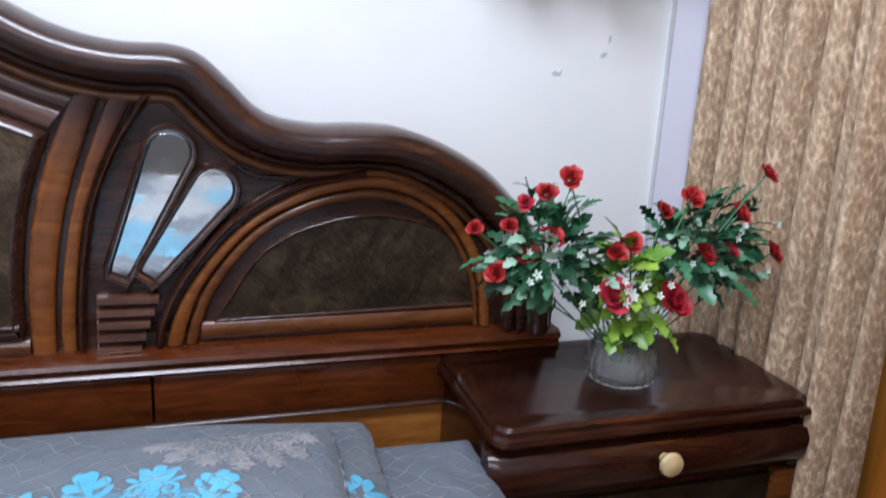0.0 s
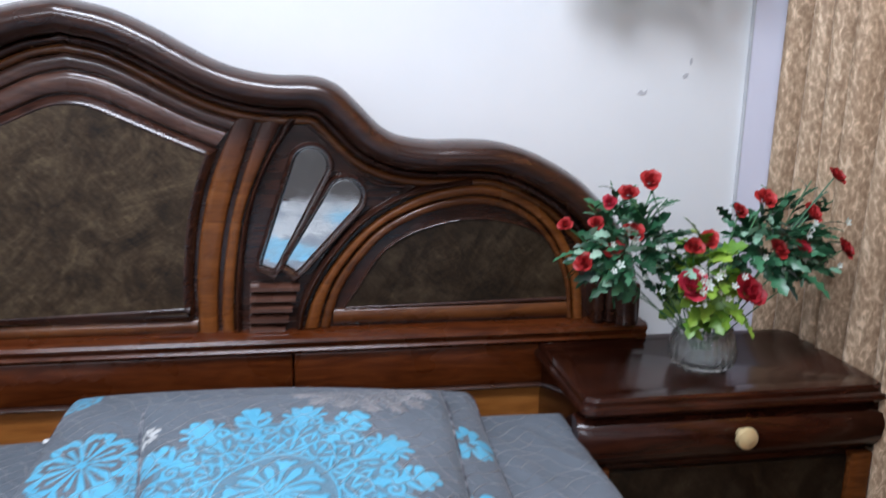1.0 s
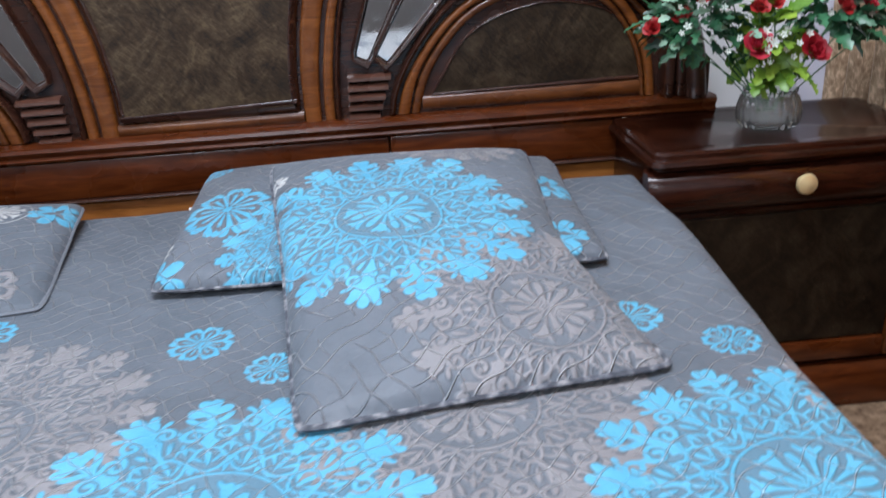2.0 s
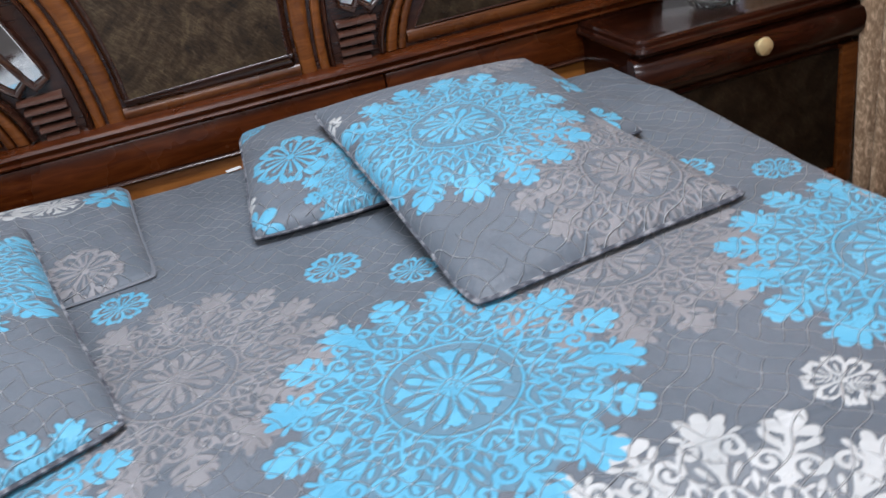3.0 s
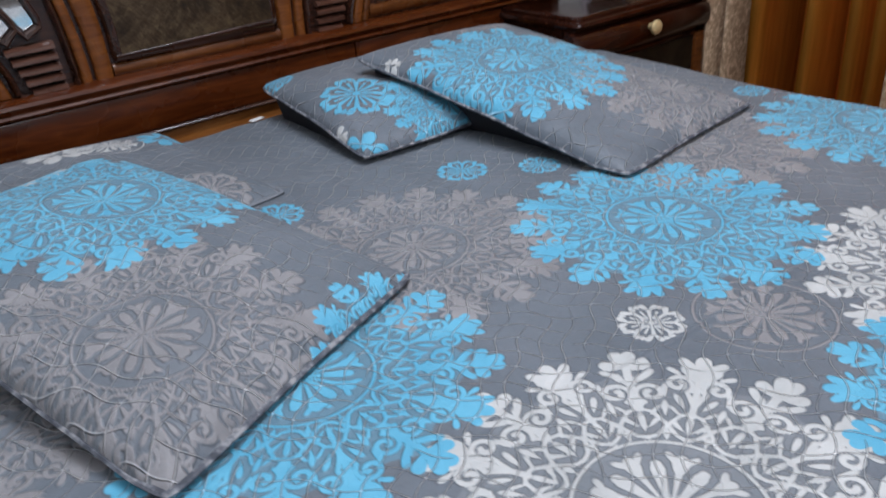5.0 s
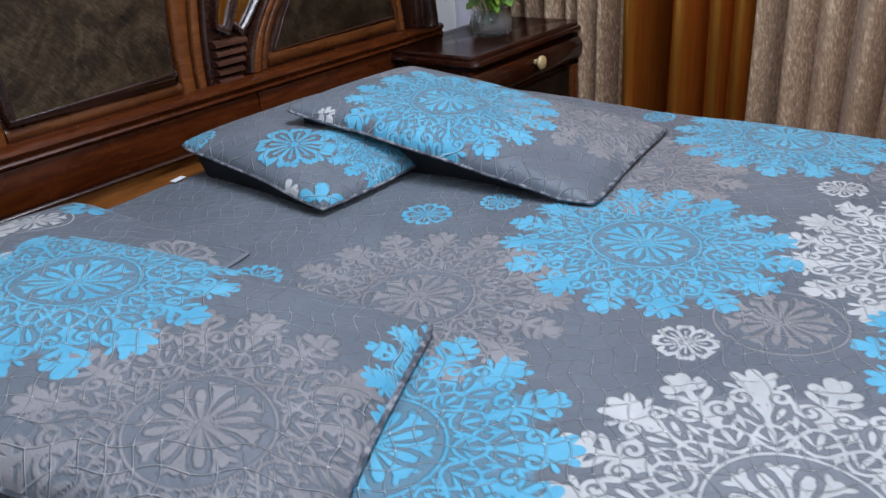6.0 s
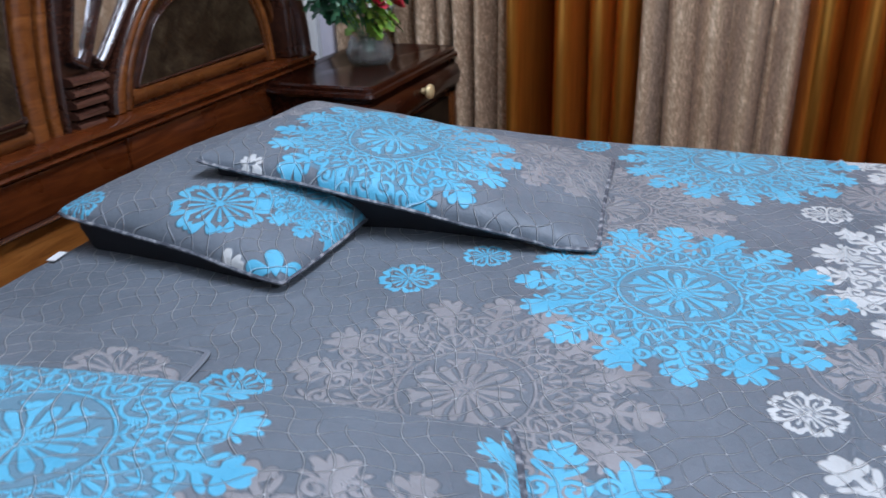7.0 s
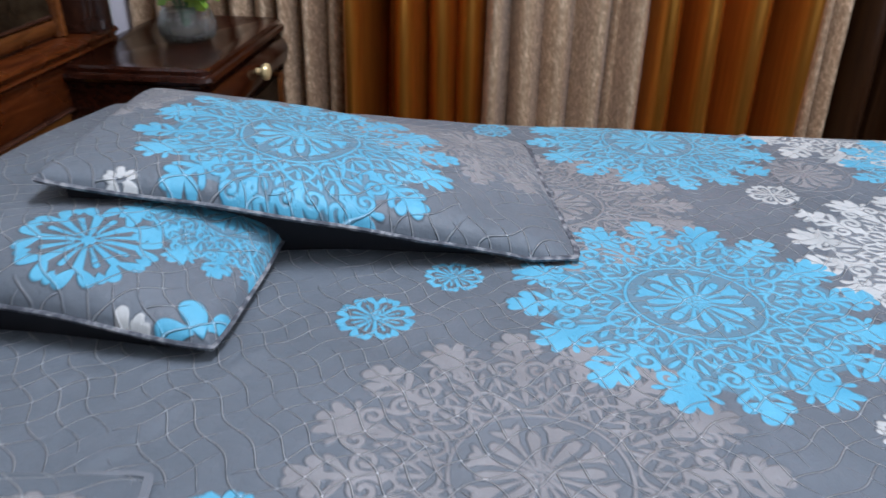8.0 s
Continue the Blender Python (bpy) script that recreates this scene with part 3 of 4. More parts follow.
for sign in (1, -1):
    def put(name, bm, mat, label="", smooth=True, angle=40):
        return part(name, bm if sign > 0 else mirrored(bm), mat, board, label, smooth, angle)

    put("side_inlay", plate([(p.x, p.y) for p in dome], 0.0155, 0.03), INLAY_ARCH, "dark marbled half-round inlay", False)
    put("inlay_bead", sweep(dome, round_profile(0.005, 0.005, -0.017), True), WOOD_DARK)
    put("arch_bead", ribbon(arch_outer, offset_line(arch_outer, 0.014), 0, 1, ROUND_BAND, 0.012), WOOD_DARK, "", True, 70)
    put("arch_band", ribbon(gold_outer, gold_inner, 0.08, 0.92, FLAT_BAND, 0.016), WOOD_GOLD, "golden brown arched band", True, 70)
    put("arch_band", ribbon(gold_inner, step_inner, 0.06, 0.94, FLAT_BAND, 0.020), WOOD_MID, "brown arched inner band", True, 70)
    put("side_rail", sweep([Vector((0.468, 0.674)), Vector((0.965, 0.674))], flat_profile(0.030, 0.008), y0=0.02), WOOD_MID)
    # fan with two drop-shaped mirrors
    for tip, head, r in (((0.345, 0.790), (0.428, 0.984), 0.034), ((0.391, 0.786), (0.494, 0.923), 0.034)):
        drop = teardrop(tip, head, r)
        put("mirror", plate([(p.x, p.y) for p in drop], 0.0125, 0.03, 0.004), MIRROR, "drop-shaped bevelled mirror", False)
        put("mirror_rim", sweep(drop, [(-0.010, -0.03), (-0.010, 0.000), (-0.007, 0.004), (-0.003, 0.003), (-0.0005, -0.006), (-0.0005, -0.03)], True), WOOD_DARK)
    put("fan_bead", sweep(offset_line(smooth_line([(0.426, 1.062), (0.470, 1.022), (0.520, 0.972), (0.560, 0.946), (0.612, 0.940)], 6), 0.0), round_profile(0.009, 0.008, -0.016)), WOOD_DARK)
    for k in range(5):
        z = 0.6565 + k * 0.0215
        put("louvre_slat", sweep([Vector((0.303 + 0.001 * k, z)), Vector((0.372 + 0.0075 * k, z - 0.001))], [(-0.009, -0.01), (-0.009, 0.010), (-0.006, 0.018), (0.001, 0.017), (0.007, 0.008), (0.008, -0.01)], y0=0.014), WOOD_TOP, "small dark carved slat")
    # fluted foot of the crest
    for k in range(4):
        bm = box_bm(1.006 + k * 0.026, 1.028 + k * 0.026, -0.035, 0.03, 0.652, 0.845 - k * 0.035, 0.008, 3)
        put("fluted_block", bm, WOOD_DARK)

# ledge, beam and plank under the carved field
ledge_profile = [(0.0, -0.08), (0.018, -0.08), (0.022, 0.030), (0.017, 0.040), (0.010, 0.043), (0.004, 0.036), (-0.002, 0.034), (-0.008, 0.040), (-0.014, 0.036), (-0.018, 0.024), (-0.018, -0.08)]
part("ledge", sweep([Vector((-1.123, 0.632)), Vector((1.123, 0.632))], ledge_profile), WOOD_RED, board, "moulded wooden ledge under the carving")
part("beam", box_bm(-0.92, 0.385, -0.028, 0.06, 0.528, 0.614, 0.004), WOOD_RED, board, "red-brown wooden cross board")
part("beam", box_bm(0.388, 0.925, -0.028, 0.06, 0.528, 0.614, 0.004), WOOD_RED, board, "red-brown wooden cross board")
part("beam_lip", sweep([Vector((-0.925, 0.522)), Vector((0.935, 0.522))], round_profile(0.012, 0.014, 0.0), y0=-0.02), WOOD_DARK, board)
part("lower_plank", box_bm(-0.93, 0.94, -0.020, 0.04, 0.30, 0.517, 0.003), WOOD_PLANK, board, "orange-brown lower headboard plank")
for x in (-0.92, 0.92):
    part("leg", box_bm(x - 0.04, x + 0.04, -0.01, 0.07, 0, 0.62, 0.004), WOOD_DARK, bed)
    part("side_rail", box_bm(x - 0.085 if x > 0 else x + 0.045, x - 0.045 if x > 0 else x + 0.085, -2.19, -0.02, 0.16, 0.32, 0.005), WOOD_DARK, bed)
part("footboard", box_bm(-0.95, 0.95, -2.25, -2.19, 0.0, 0.545, 0.02, 3), WOOD_DARK, bed, "low dark wooden footboard")

STEEL, _, _ = material("silver_bracket", (0.7, 0.7, 0.72), 0.25, 1.0)
bm = box_bm(0.905, 0.917, -0.036, -0.026, 0.588, 0.622, 0.003)
bmesh.ops.rotate(bm, verts=bm.verts[:], cent=(0.911, -0.03, 0.605), matrix=Matrix.Rotation(radians(22), 3, "Y"))
part("corner_bracket", bm, STEEL, board, "small silver metal corner bracket")

MATTRESS_M, _, _ = material("mattress_ticking", (0.3, 0.3, 0.32), 0.8)
mattress = tagged(link("mattress", box_bm(-0.835, 0.835, -2.12, -0.215, 0.30, 0.535, 0.03, 3), MATTRESS_M), "thick mattress under the grey printed bedspread", "mattress")
slats = part("slat_base", box_bm(-0.83, 0.83, -2.16, -0.03, 0.26, 0.298), WOOD_PLANK, bed)

# ---- bedspread ----
SPREAD = 0.55
bedspread = thing("bedspread", "grey sateen bedspread printed with blue, taupe and white medallions", "bedspread")
PERIOD = (0.578, -0.035)
SPREAD_PRINTS = []
for style, colour, cx, cy, size, turn in (
        ("big", TAUPE, -0.122, -0.954, 0.212, 0.1), ("big", BLUE, 0.187, -1.145, 0.220, 0.15), ("big", PALE, -0.255, -1.492, 0.225, 0.1),
        ("ring", TAUPE, 0.062, -1.380, 0.080, 0.2), ("small", PALE, -0.040, -1.302, 0.040, 0.0), ("small", BLUE, 0.112, -0.780, 0.045, 0.1),
        ("small", BLUE, 0.218, -0.861, 0.037, 0.3), ("small", BLUE, -0.208, -0.706, 0.045, 0.2), ("big", BLUE, 0.090, -1.655, 0.195, 0.2),
        ("big", PALE, -0.10, -1.93, 0.20, 0.0)):
    for k in (-2, -1, 0, 1, 2):
        SPREAD_PRINTS.append((style, colour, cx + k * PERIOD[0], cy + k * PERIOD[1], size, turn))


def unit_steps(stops):
    """Values along a line with a spacing of their own in each stretch."""
    out = []
    for a, b, s in stops:
        n = max(1, round((b - a) / s))
        out += [a + (b - a) * k / n for k in range(n)]
    return np.array(out + [stops[-1][1]])


W, BEND = 0.825, 0.045
us = unit_steps([(-1.2, -0.9, 0.012), (-0.9, -0.66, 0.005), (-0.66, 0.9, 0.0026), (0.9, 1.22, 0.006)])
vs = unit_steps([(-2.42, -1.9, 0.012), (-1.9, -1.68, 0.005), (-1.68, -0.70, 0.0026), (-0.70, -0.17, 0.005), (-0.17, 0.0, 0.01)])
U, V = np.meshgrid(us, vs)


def hang(d):
    """How far a cloth goes out and down past an edge, for a length past the start of the bend."""
    d = np.maximum(d, 0)
    a = np.minimum(d / BEND, math.pi / 2)
    return BEND * np.sin(a), BEND * (1 - np.cos(a)) + np.maximum(d - BEND * math.pi / 2, 0)


ox, dx = hang(np.abs(U) - W)
HEAD, FOOT = -0.235, -2.115
oh, dh = hang(V - HEAD)
of, df = hang(FOOT - V)
gx = np.sign(U) * (np.minimum(np.abs(U), W) + ox)
gy = np.clip(V, FOOT, HEAD) + oh - of
gx = gx + np.sign(U) * np.clip((np.abs(U) - 0.70) / 0.14, 0, 1) * 0.030 * np.clip((V + 0.95) / 0.4, 0, 1)
gz = SPREAD - np.maximum(np.maximum(dx, dh), df)
flat = np.clip(1 - (dx + dh + df) / 0.05, 0, 1)
gz = gz + ripples(gx, gy, 3, 9, 0.0032) * flat + ripples(gx, gy, 5, 30, 0.0011)
gz = gz + 0.0042 * np.exp(-((gy + 1.345 + 0.03 * gx) / 0.005) ** 2) * np.clip((gx + 0.25) * 6, 0, 1) * flat
# soft pulled folds beside the pillows and over the side
for ax, ay, bx, by, high, wide in ((0.70, -0.26, 0.86, -0.72, 0.0050, 0.020), (0.76, -0.24, 0.90, -0.50, 0.0040, 0.014), (0.66, -0.40, 0.80, -0.86, 0.0035, 0.018),
                                   (-0.10, -0.28, 0.00, -0.62, 0.0030, 0.012), (-0.20, -0.55, 0.12, -0.72, 0.0022, 0.010), (-0.05, -0.90, 0.55, -1.02, 0.0020, 0.012)):
    away, along = seg_dist(gx, gy, ax, ay, bx, by)
    gz = gz + high * np.exp(-(away / wide) ** 2) * np.sin(math.pi * np.clip(along, 0.02, 0.98)) ** 0.6
gx = gx + np.sign(U) * np.clip(dx * 4, 0, 1) * ripples(gy, gz, 8, 22, 0.012)
cloth_mesh("cover", np.stack((gx, gy, gz), -1), U, V, SPREAD_PRINTS, bedspread)


LABEL_M, _, _ = material("white_label", (0.75, 0.75, 0.74), 0.7)
bm = box_bm(-0.016, 0.016, -0.007, 0.007, 0, 0.0012)
bmesh.ops.transform(bm, matrix=Matrix.Translation((-0.004, -0.230, SPREAD + 0.004)) @ Matrix.Rotation(radians(12), 4, "Z"), verts=bm.verts[:])
part("care_label", bm, LABEL_M, bedspread, "small white cloth label")


# ---- pillows ----
PIPING, pt, pb = material("grey_hem", (0.10, 0.107, 0.13), 0.7)
pt.links.new(ramp(pt, noise_fac(pt, mapped(pt, (1, 1, 1)), 70, 3), [(0.42, (0.05, 0.055, 0.07)), (0.52, (0.11, 0.118, 0.14)), (0.66, (0.30, 0.30, 0.31))]), pb.inputs["Base Color"])


PALE_HEM, _, _ = material("pale_grey_hem", (0.155, 0.168, 0.190), 0.7)
# near-black for the dark underside cloth and the shaded gap below the rims
LINING_SHADE, _, _ = material("dark_lining_and_shade", (0.012, 0.013, 0.018), 0.85)


def pillow(name, label, corners, puff, thick, floor_z, prints, seed, insets=(0.05, 0.05, 0.03, 0.028), lining=True, res=0.0028, waist=0.0):
    """A soft flat pillow. corners: front left, front right, back right, back left (x, y, z of the top seam)."""
    ob = thing(name, label, "pillow", group="pillows on the bed")
    fl, fr, br, bl = (np.array(c) for c in corners)
    ns = max(30, int(max(np.linalg.norm(fr - fl), np.linalg.norm(br - bl)) / res))
    nt = max(30, int(max(np.linalg.norm(bl - fl), np.linalg.norm(br - fr)) / res))
    s, t = np.meshgrid(np.linspace(0, 1, ns), np.linspace(0, 1, nt))
    S, T = s[..., None], t[..., None]
    base = fl * (1 - S) * (1 - T) + fr * S * (1 - T) + br * S * T + bl * (1 - S) * T
    # the seams bow in a little between the corners
    bow = 0.005
    cen = (fl + fr + br + bl) / 4
    inward = (cen - base)[..., :2]
    k = bow * 4 * (s * (1 - s) * (np.abs(t - 0.5) * 2) ** 3 + t * (1 - t) * (np.abs(s - 0.5) * 2) ** 3)
    base[..., :2] += inward / (np.linalg.norm(inward, axis=-1, keepdims=True) + 1e-6) * k[..., None]
    base[..., :2] += inward / (np.linalg.norm(inward, axis=-1, keepdims=True) + 1e-6) * (waist * 4 * t * (1 - t) * s ** 5)[..., None]
    corner = (np.abs(2 * s - 1) ** 14) * (np.abs(2 * t - 1) ** 14)
    base[..., :2] += inward / (np.linalg.norm(inward, axis=-1, keepdims=True) + 1e-6) * (0.008 * corner)[..., None]
    base[..., 2] = np.maximum(base[..., 2] + ripples(base[..., 0], base[..., 1], seed + 5, 15, 0.005), floor_z + (0.008 if lining else 0.003))
    dome = (16 * s * (1 - s) * t * (1 - t)) ** 0.55
    edge = np.minimum(np.minimum(s, 1 - s) * np.linalg.norm(fr - fl), np.minimum(t, 1 - t) * np.linalg.norm(bl - fl))
    fade = np.clip((edge - 0.012) / 0.12, 0, 1)
    # the cloth rolls over at the rim
    roll = np.clip(1 - edge / 0.030, 0, 1)
    base[..., 2] = np.maximum(base[..., 2] - 0.012 * (1 - np.sqrt(1 - 0.98 * roll ** 2)), floor_z + (0.005 if lining else 0.002))
    top = base.copy()
    top[..., 2] += puff * dome + ripples(base[..., 0], base[..., 1], seed, 16, 0.011) * fade + ripples(base[..., 0], base[..., 1], seed + 1, 50, 0.0022) * fade
    top[..., 2] = np.maximum(top[..., 2], floor_z + (0.006 if lining else 0.003))
    cloth_mesh("pillow_top", top, base[..., 0], base[..., 1], prints, ob)
    # underside, coarser
    q = 5
    low = base[::q, ::q].copy()
    if (nt - 1) % q:
        low = np.concatenate((low, base[-1:, ::q]), 0)
    if (ns - 1) % q:
        add = base[::q, -1:]
        if (nt - 1) % q:
            add = np.concatenate((add, base[-1:, -1:]), 0)
        low = np.concatenate((low, add), 1)
    rows, cols = low.shape[:2]
    s2, t2 = np.meshgrid(np.linspace(0, 1, cols), np.linspace(0, 1, rows))
    d2 = (16 * s2 * (1 - s2) * t2 * (1 - t2)) ** 0.35
    low[..., 2] = np.maximum(low[..., 2] - thick * d2 - 0.001, floor_z)
    cloth_mesh("pillow_underside", low[:, ::-1], low[:, ::-1, 0] + 3, low[:, ::-1, 1], prints[:0], ob, "plain cloth underside").data.materials[0] = LINING_SHADE if lining else PALE_HEM
    # seam round the rim: a thin flat hem
    rim = [base[0, i] for i in range(0, ns - 1, 3)] + [base[i, -1] for i in range(0, nt - 1, 3)]
    rim += [base[-1, i] for i in range(ns - 1, 0, -3)] + [base[i, 0] for i in range(nt - 1, 0, -3)]
    bm = bmesh.new()
    rings = []
    for i, p in enumerate(rim):
        a, b = rim[i - 1], rim[(i + 1) % len(rim)]
        d = b - a
        out = Vector((d[1], -d[0], 0)).normalized()
        wob = 0.0006 * math.sin(i * 0.31 + seed)
        c = Vector(p) + Vector((0, 0, wob))
        c.z = max(c.z, floor_z + (0.008 if lining else 0.003))
        rings.append([bm.verts.new(c + out * o + Vector((0, 0, h))) for o, h in ((-0.004, 0.0018), (0.001, 0.002), (0.0035, 0.0), (0.002, -0.0035), (-0.004, -0.005))])
    for i in range(len(rings)):
        r0, r1 = rings[i], rings[(i + 1) % len(rings)]
        for j in range(5):
            bm.faces.new((r0[j], r1[j], r1[(j + 1) % 5], r0[(j + 1) % 5]))
    bmesh.ops.recalc_face_normals(bm, faces=bm.faces[:])
    part("hem", bm, PIPING if lining else PALE_HEM, ob, "stitched grey hem")
    if not lining:
        return ob
    # the stuffing's side wall, set in under the rim; its near-black stands for shade
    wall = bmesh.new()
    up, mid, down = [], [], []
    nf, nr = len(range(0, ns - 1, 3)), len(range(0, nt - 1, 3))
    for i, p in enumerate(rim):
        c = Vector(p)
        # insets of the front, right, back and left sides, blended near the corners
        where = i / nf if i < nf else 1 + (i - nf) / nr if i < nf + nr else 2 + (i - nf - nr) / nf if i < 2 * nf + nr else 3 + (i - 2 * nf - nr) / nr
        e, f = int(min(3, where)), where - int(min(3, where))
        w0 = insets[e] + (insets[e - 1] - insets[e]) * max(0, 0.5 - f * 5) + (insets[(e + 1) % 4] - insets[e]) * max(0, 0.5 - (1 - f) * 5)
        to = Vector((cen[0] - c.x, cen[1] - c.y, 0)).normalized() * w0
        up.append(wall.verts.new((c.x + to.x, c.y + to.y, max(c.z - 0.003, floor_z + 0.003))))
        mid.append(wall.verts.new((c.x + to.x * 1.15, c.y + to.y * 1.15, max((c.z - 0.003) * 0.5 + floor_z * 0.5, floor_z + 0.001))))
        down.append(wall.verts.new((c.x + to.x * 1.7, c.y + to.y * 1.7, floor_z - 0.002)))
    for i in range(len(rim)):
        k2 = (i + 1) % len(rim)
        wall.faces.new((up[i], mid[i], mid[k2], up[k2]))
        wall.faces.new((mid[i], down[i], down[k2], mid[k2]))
    part("side", wall, LINING_SHADE, ob)
    return ob


pillow("pillow", "flat grey pillow with small blue flowers, lying on the bedspread",
       ((0.006, -0.634, 0.577), (0.708, -0.662, 0.575), (0.712, -0.205, 0.597), (0.026, -0.212, 0.624)), 0.050, 0.05, SPREAD + 0.002,
       [("small", BLUE, 0.108, -0.468, 0.075, 0.2), ("big", BLUE, 0.235, -0.590, 0.13, 0.1), ("leaf", BLUE, 0.010, -0.625, 0.055, 0.6),
        ("small", BLUE, 0.05, -0.25, 0.035, 0.0), ("leaf", PALE, 0.0, -0.545, 0.03, 0.3), ("leaf", BLUE, 0.655, -0.44, 0.05, 0.2), ("leaf", BLUE, 0.64, -0.61, 0.05, 1.0)], 11, (0.05, 0.05, 0.03, 0.012))
pillow("pillow", "grey pillow with a large blue medallion, lying across the flat pillow",
       ((0.262, -1.020, 0.560), (0.703, -0.960, 0.560), (0.640, -0.312, 0.650), (0.173, -0.372, 0.678)), 0.046, 0.02, SPREAD + 0.002,
       [("big", BLUE, 0.378, -0.640, 0.215, 0.2), ("big", TAUPE, 0.570, -0.865, 0.195, 0.1), ("leaf", PALE, 0.195, -0.47, 0.021, 0.3), ("big", TAUPE, 0.50, -0.33, 0.12, 0.1)], 23, waist=0.032)
pillow("pillow", "flat grey pillow with pale flowers, beside the headboard",
       ((-0.86, -0.735, 0.575), (-0.152, -0.640, 0.557), (-0.215, -0.235, 0.590), (-0.86, -0.26, 0.600)), 0.040, 0.05, SPREAD + 0.002,
       [("ring", PALE, -0.335, -0.33, 0.06, 0.0), ("small", TAUPE, -0.26, -0.60, 0.06, 0.3), ("leaf", BLUE, -0.235, -0.32, 0.05, 0.3), ("leaf", PALE, -0.42, -0.32, 0.06, 0.1)], 37, lining=False)
pillow("pillow", "grey pillow with blue and taupe medallions, lying across a flat pillow",
       ((-0.574, -1.200, 0.562), (-0.177, -1.030, 0.563), (-0.362, -0.440, 0.637), (-0.758, -0.609, 0.648)), 0.046, 0.02, SPREAD + 0.002,
       [("big", BLUE, -0.445, -0.680, 0.205, 0.2), ("big", TAUPE, -0.515, -1.015, 0.195, 0.1), ("big", BLUE, -0.235, -1.155, 0.145, 0.4), ("leaf", PALE, -0.5, -0.5, 0.06, 0.3)], 41)

# ---- bedside cabinet ----
cabinet = thing("bedside_cabinet", "dark polished bedside cabinet with a drawer and marbled door", "cabinet", (1.18, -0.165, 0))
KNOB, _, kb = material("ivory_brass_knob", (0.75, 0.58, 0.30), 0.3, 0.35)


def slab_profile(w, d, levels, radius=0.02):
    """A stack of rounded rectangles (grow, z) joined into one moulded slab; w and d are half sizes."""
    bm = bmesh.new()
    rings = []
    for grow, z in levels:
        ring = []
        for cx, cy, a0 in ((w, d, 0), (-w, d, 90), (-w, -d, 180), (w, -d, 270)):
            for k in range(5):
                a = radians(a0 + 22.5 * k)
                sx, sy = (1 if cx > 0 else -1), (1 if cy > 0 else -1)
                ring.append(bm.verts.new((cx + sx * (grow - radius) + radius * math.cos(a), cy + sy * (grow - radius) + radius * math.sin(a), z)))
        rings.append(ring)
    n = len(rings[0])
    for r0, r1 in zip(rings, rings[1:]):
        for k in range(n):
            bm.faces.new((r0[k], r0[(k + 1) % n], r1[(k + 1) % n], r1[k]))
    bm.faces.new(rings[0][::-1])
    bm.faces.new(rings[-1])
    return bm


NSW, NSD = 0.289, 0.16
part("top", slab_profile(NSW, NSD, [(-0.012, 0.580), (0.004, 0.584), (0.010, 0.592), (0.008, 0.600), (0.002, 0.604), (0.002, 0.612), (-0.003, 0.617), (-0.030, 0.6175), (-0.034, 0.6155)], 0.025), WOOD_CABINET, cabinet, "glossy dark moulded cabinet top", angle=30)
part("body", box_bm(-NSW + 0.008, NSW - 0.008, -NSD + 0.02, NSD, 0.10, 0.580, 0.004), WOOD_CABINET, cabinet)
drawer_profile = [(0.0, -0.03), (0.0, 0.004), (0.012, 0.020), (0.03, 0.031), (0.055, 0.034), (0.078, 0.026), (0.090, 0.010), (0.092, -0.03)]
bm = bmesh.new()
rings = [[bm.verts.new((x, -NSD + 0.02 - h * k, 0.484 + z)) for z, h in drawer_profile] for x, k in ((-NSW - 0.012, 0.6), (-NSW + 0.006, 1), (NSW - 0.006, 1), (NSW + 0.012, 0.6))]
for r0, r1 in zip(rings, rings[1:]):
    for k in range(len(r0)):
        bm.faces.new((r0[k], r0[(k + 1) % len(r0)], r1[(k + 1) % len(r0)], r1[k]))
bm.faces.new(rings[0])
bm.faces.new(rings[-1][::-1])
bmesh.ops.recalc_face_normals(bm, faces=bm.faces[:])
drawer = part("drawer", bm, WOOD_CABINET, cabinet, "bulging dark wooden drawer front", angle=50)


def lathe(profile, segments=24, at=(0, 0, 0), turn=None):
    bm = bmesh.new()
    rings = []
    for r, z in profile:
        rings.append([bm.verts.new((r * math.cos(2 * math.pi * k / segments), r * math.sin(2 * math.pi * k / segments), z)) for k in range(segments)])
    for r0, r1 in zip(rings, rings[1:]):
        for k in range(segments):
            bm.faces.new((r0[k], r0[(k + 1) % segments], r1[(k + 1) % segments], r1[k]))
    bm.faces.new(rings[0][::-1])
    bm.faces.new(rings[-1])
    m = Matrix.Translation(at) @ (turn or Matrix.Identity(4))
    bmesh.ops.transform(bm, matrix=m, verts=bm.verts[:])
    return bm


part("knob", lathe([(0.009, 0.0), (0.008, 0.010), (0.017, 0.014), (0.021, 0.021), (0.019, 0.028), (0.010, 0.032), (0.003, 0.033)], 20, (-0.003, -NSD - 0.012, 0.545), Matrix.Rotation(radians(90), 4, "X")), KNOB, drawer, "round ivory and brass knob")
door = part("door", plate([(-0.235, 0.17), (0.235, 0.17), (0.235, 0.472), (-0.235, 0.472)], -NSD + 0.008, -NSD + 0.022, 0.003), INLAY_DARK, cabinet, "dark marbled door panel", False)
for x0, x1 in ((-0.283, -0.238), (0.238, 0.283)):
    part("stile", box_bm(x0, x1, -NSD, -NSD + 0.022, 0.12, 0.482, 0.005), WOOD_MID, cabinet, "red-brown wooden door stile")
part("rail", box_bm(-0.236, 0.236, -NSD + 0.001, -NSD + 0.022, 0.12, 0.167, 0.005), WOOD_RED, cabinet)
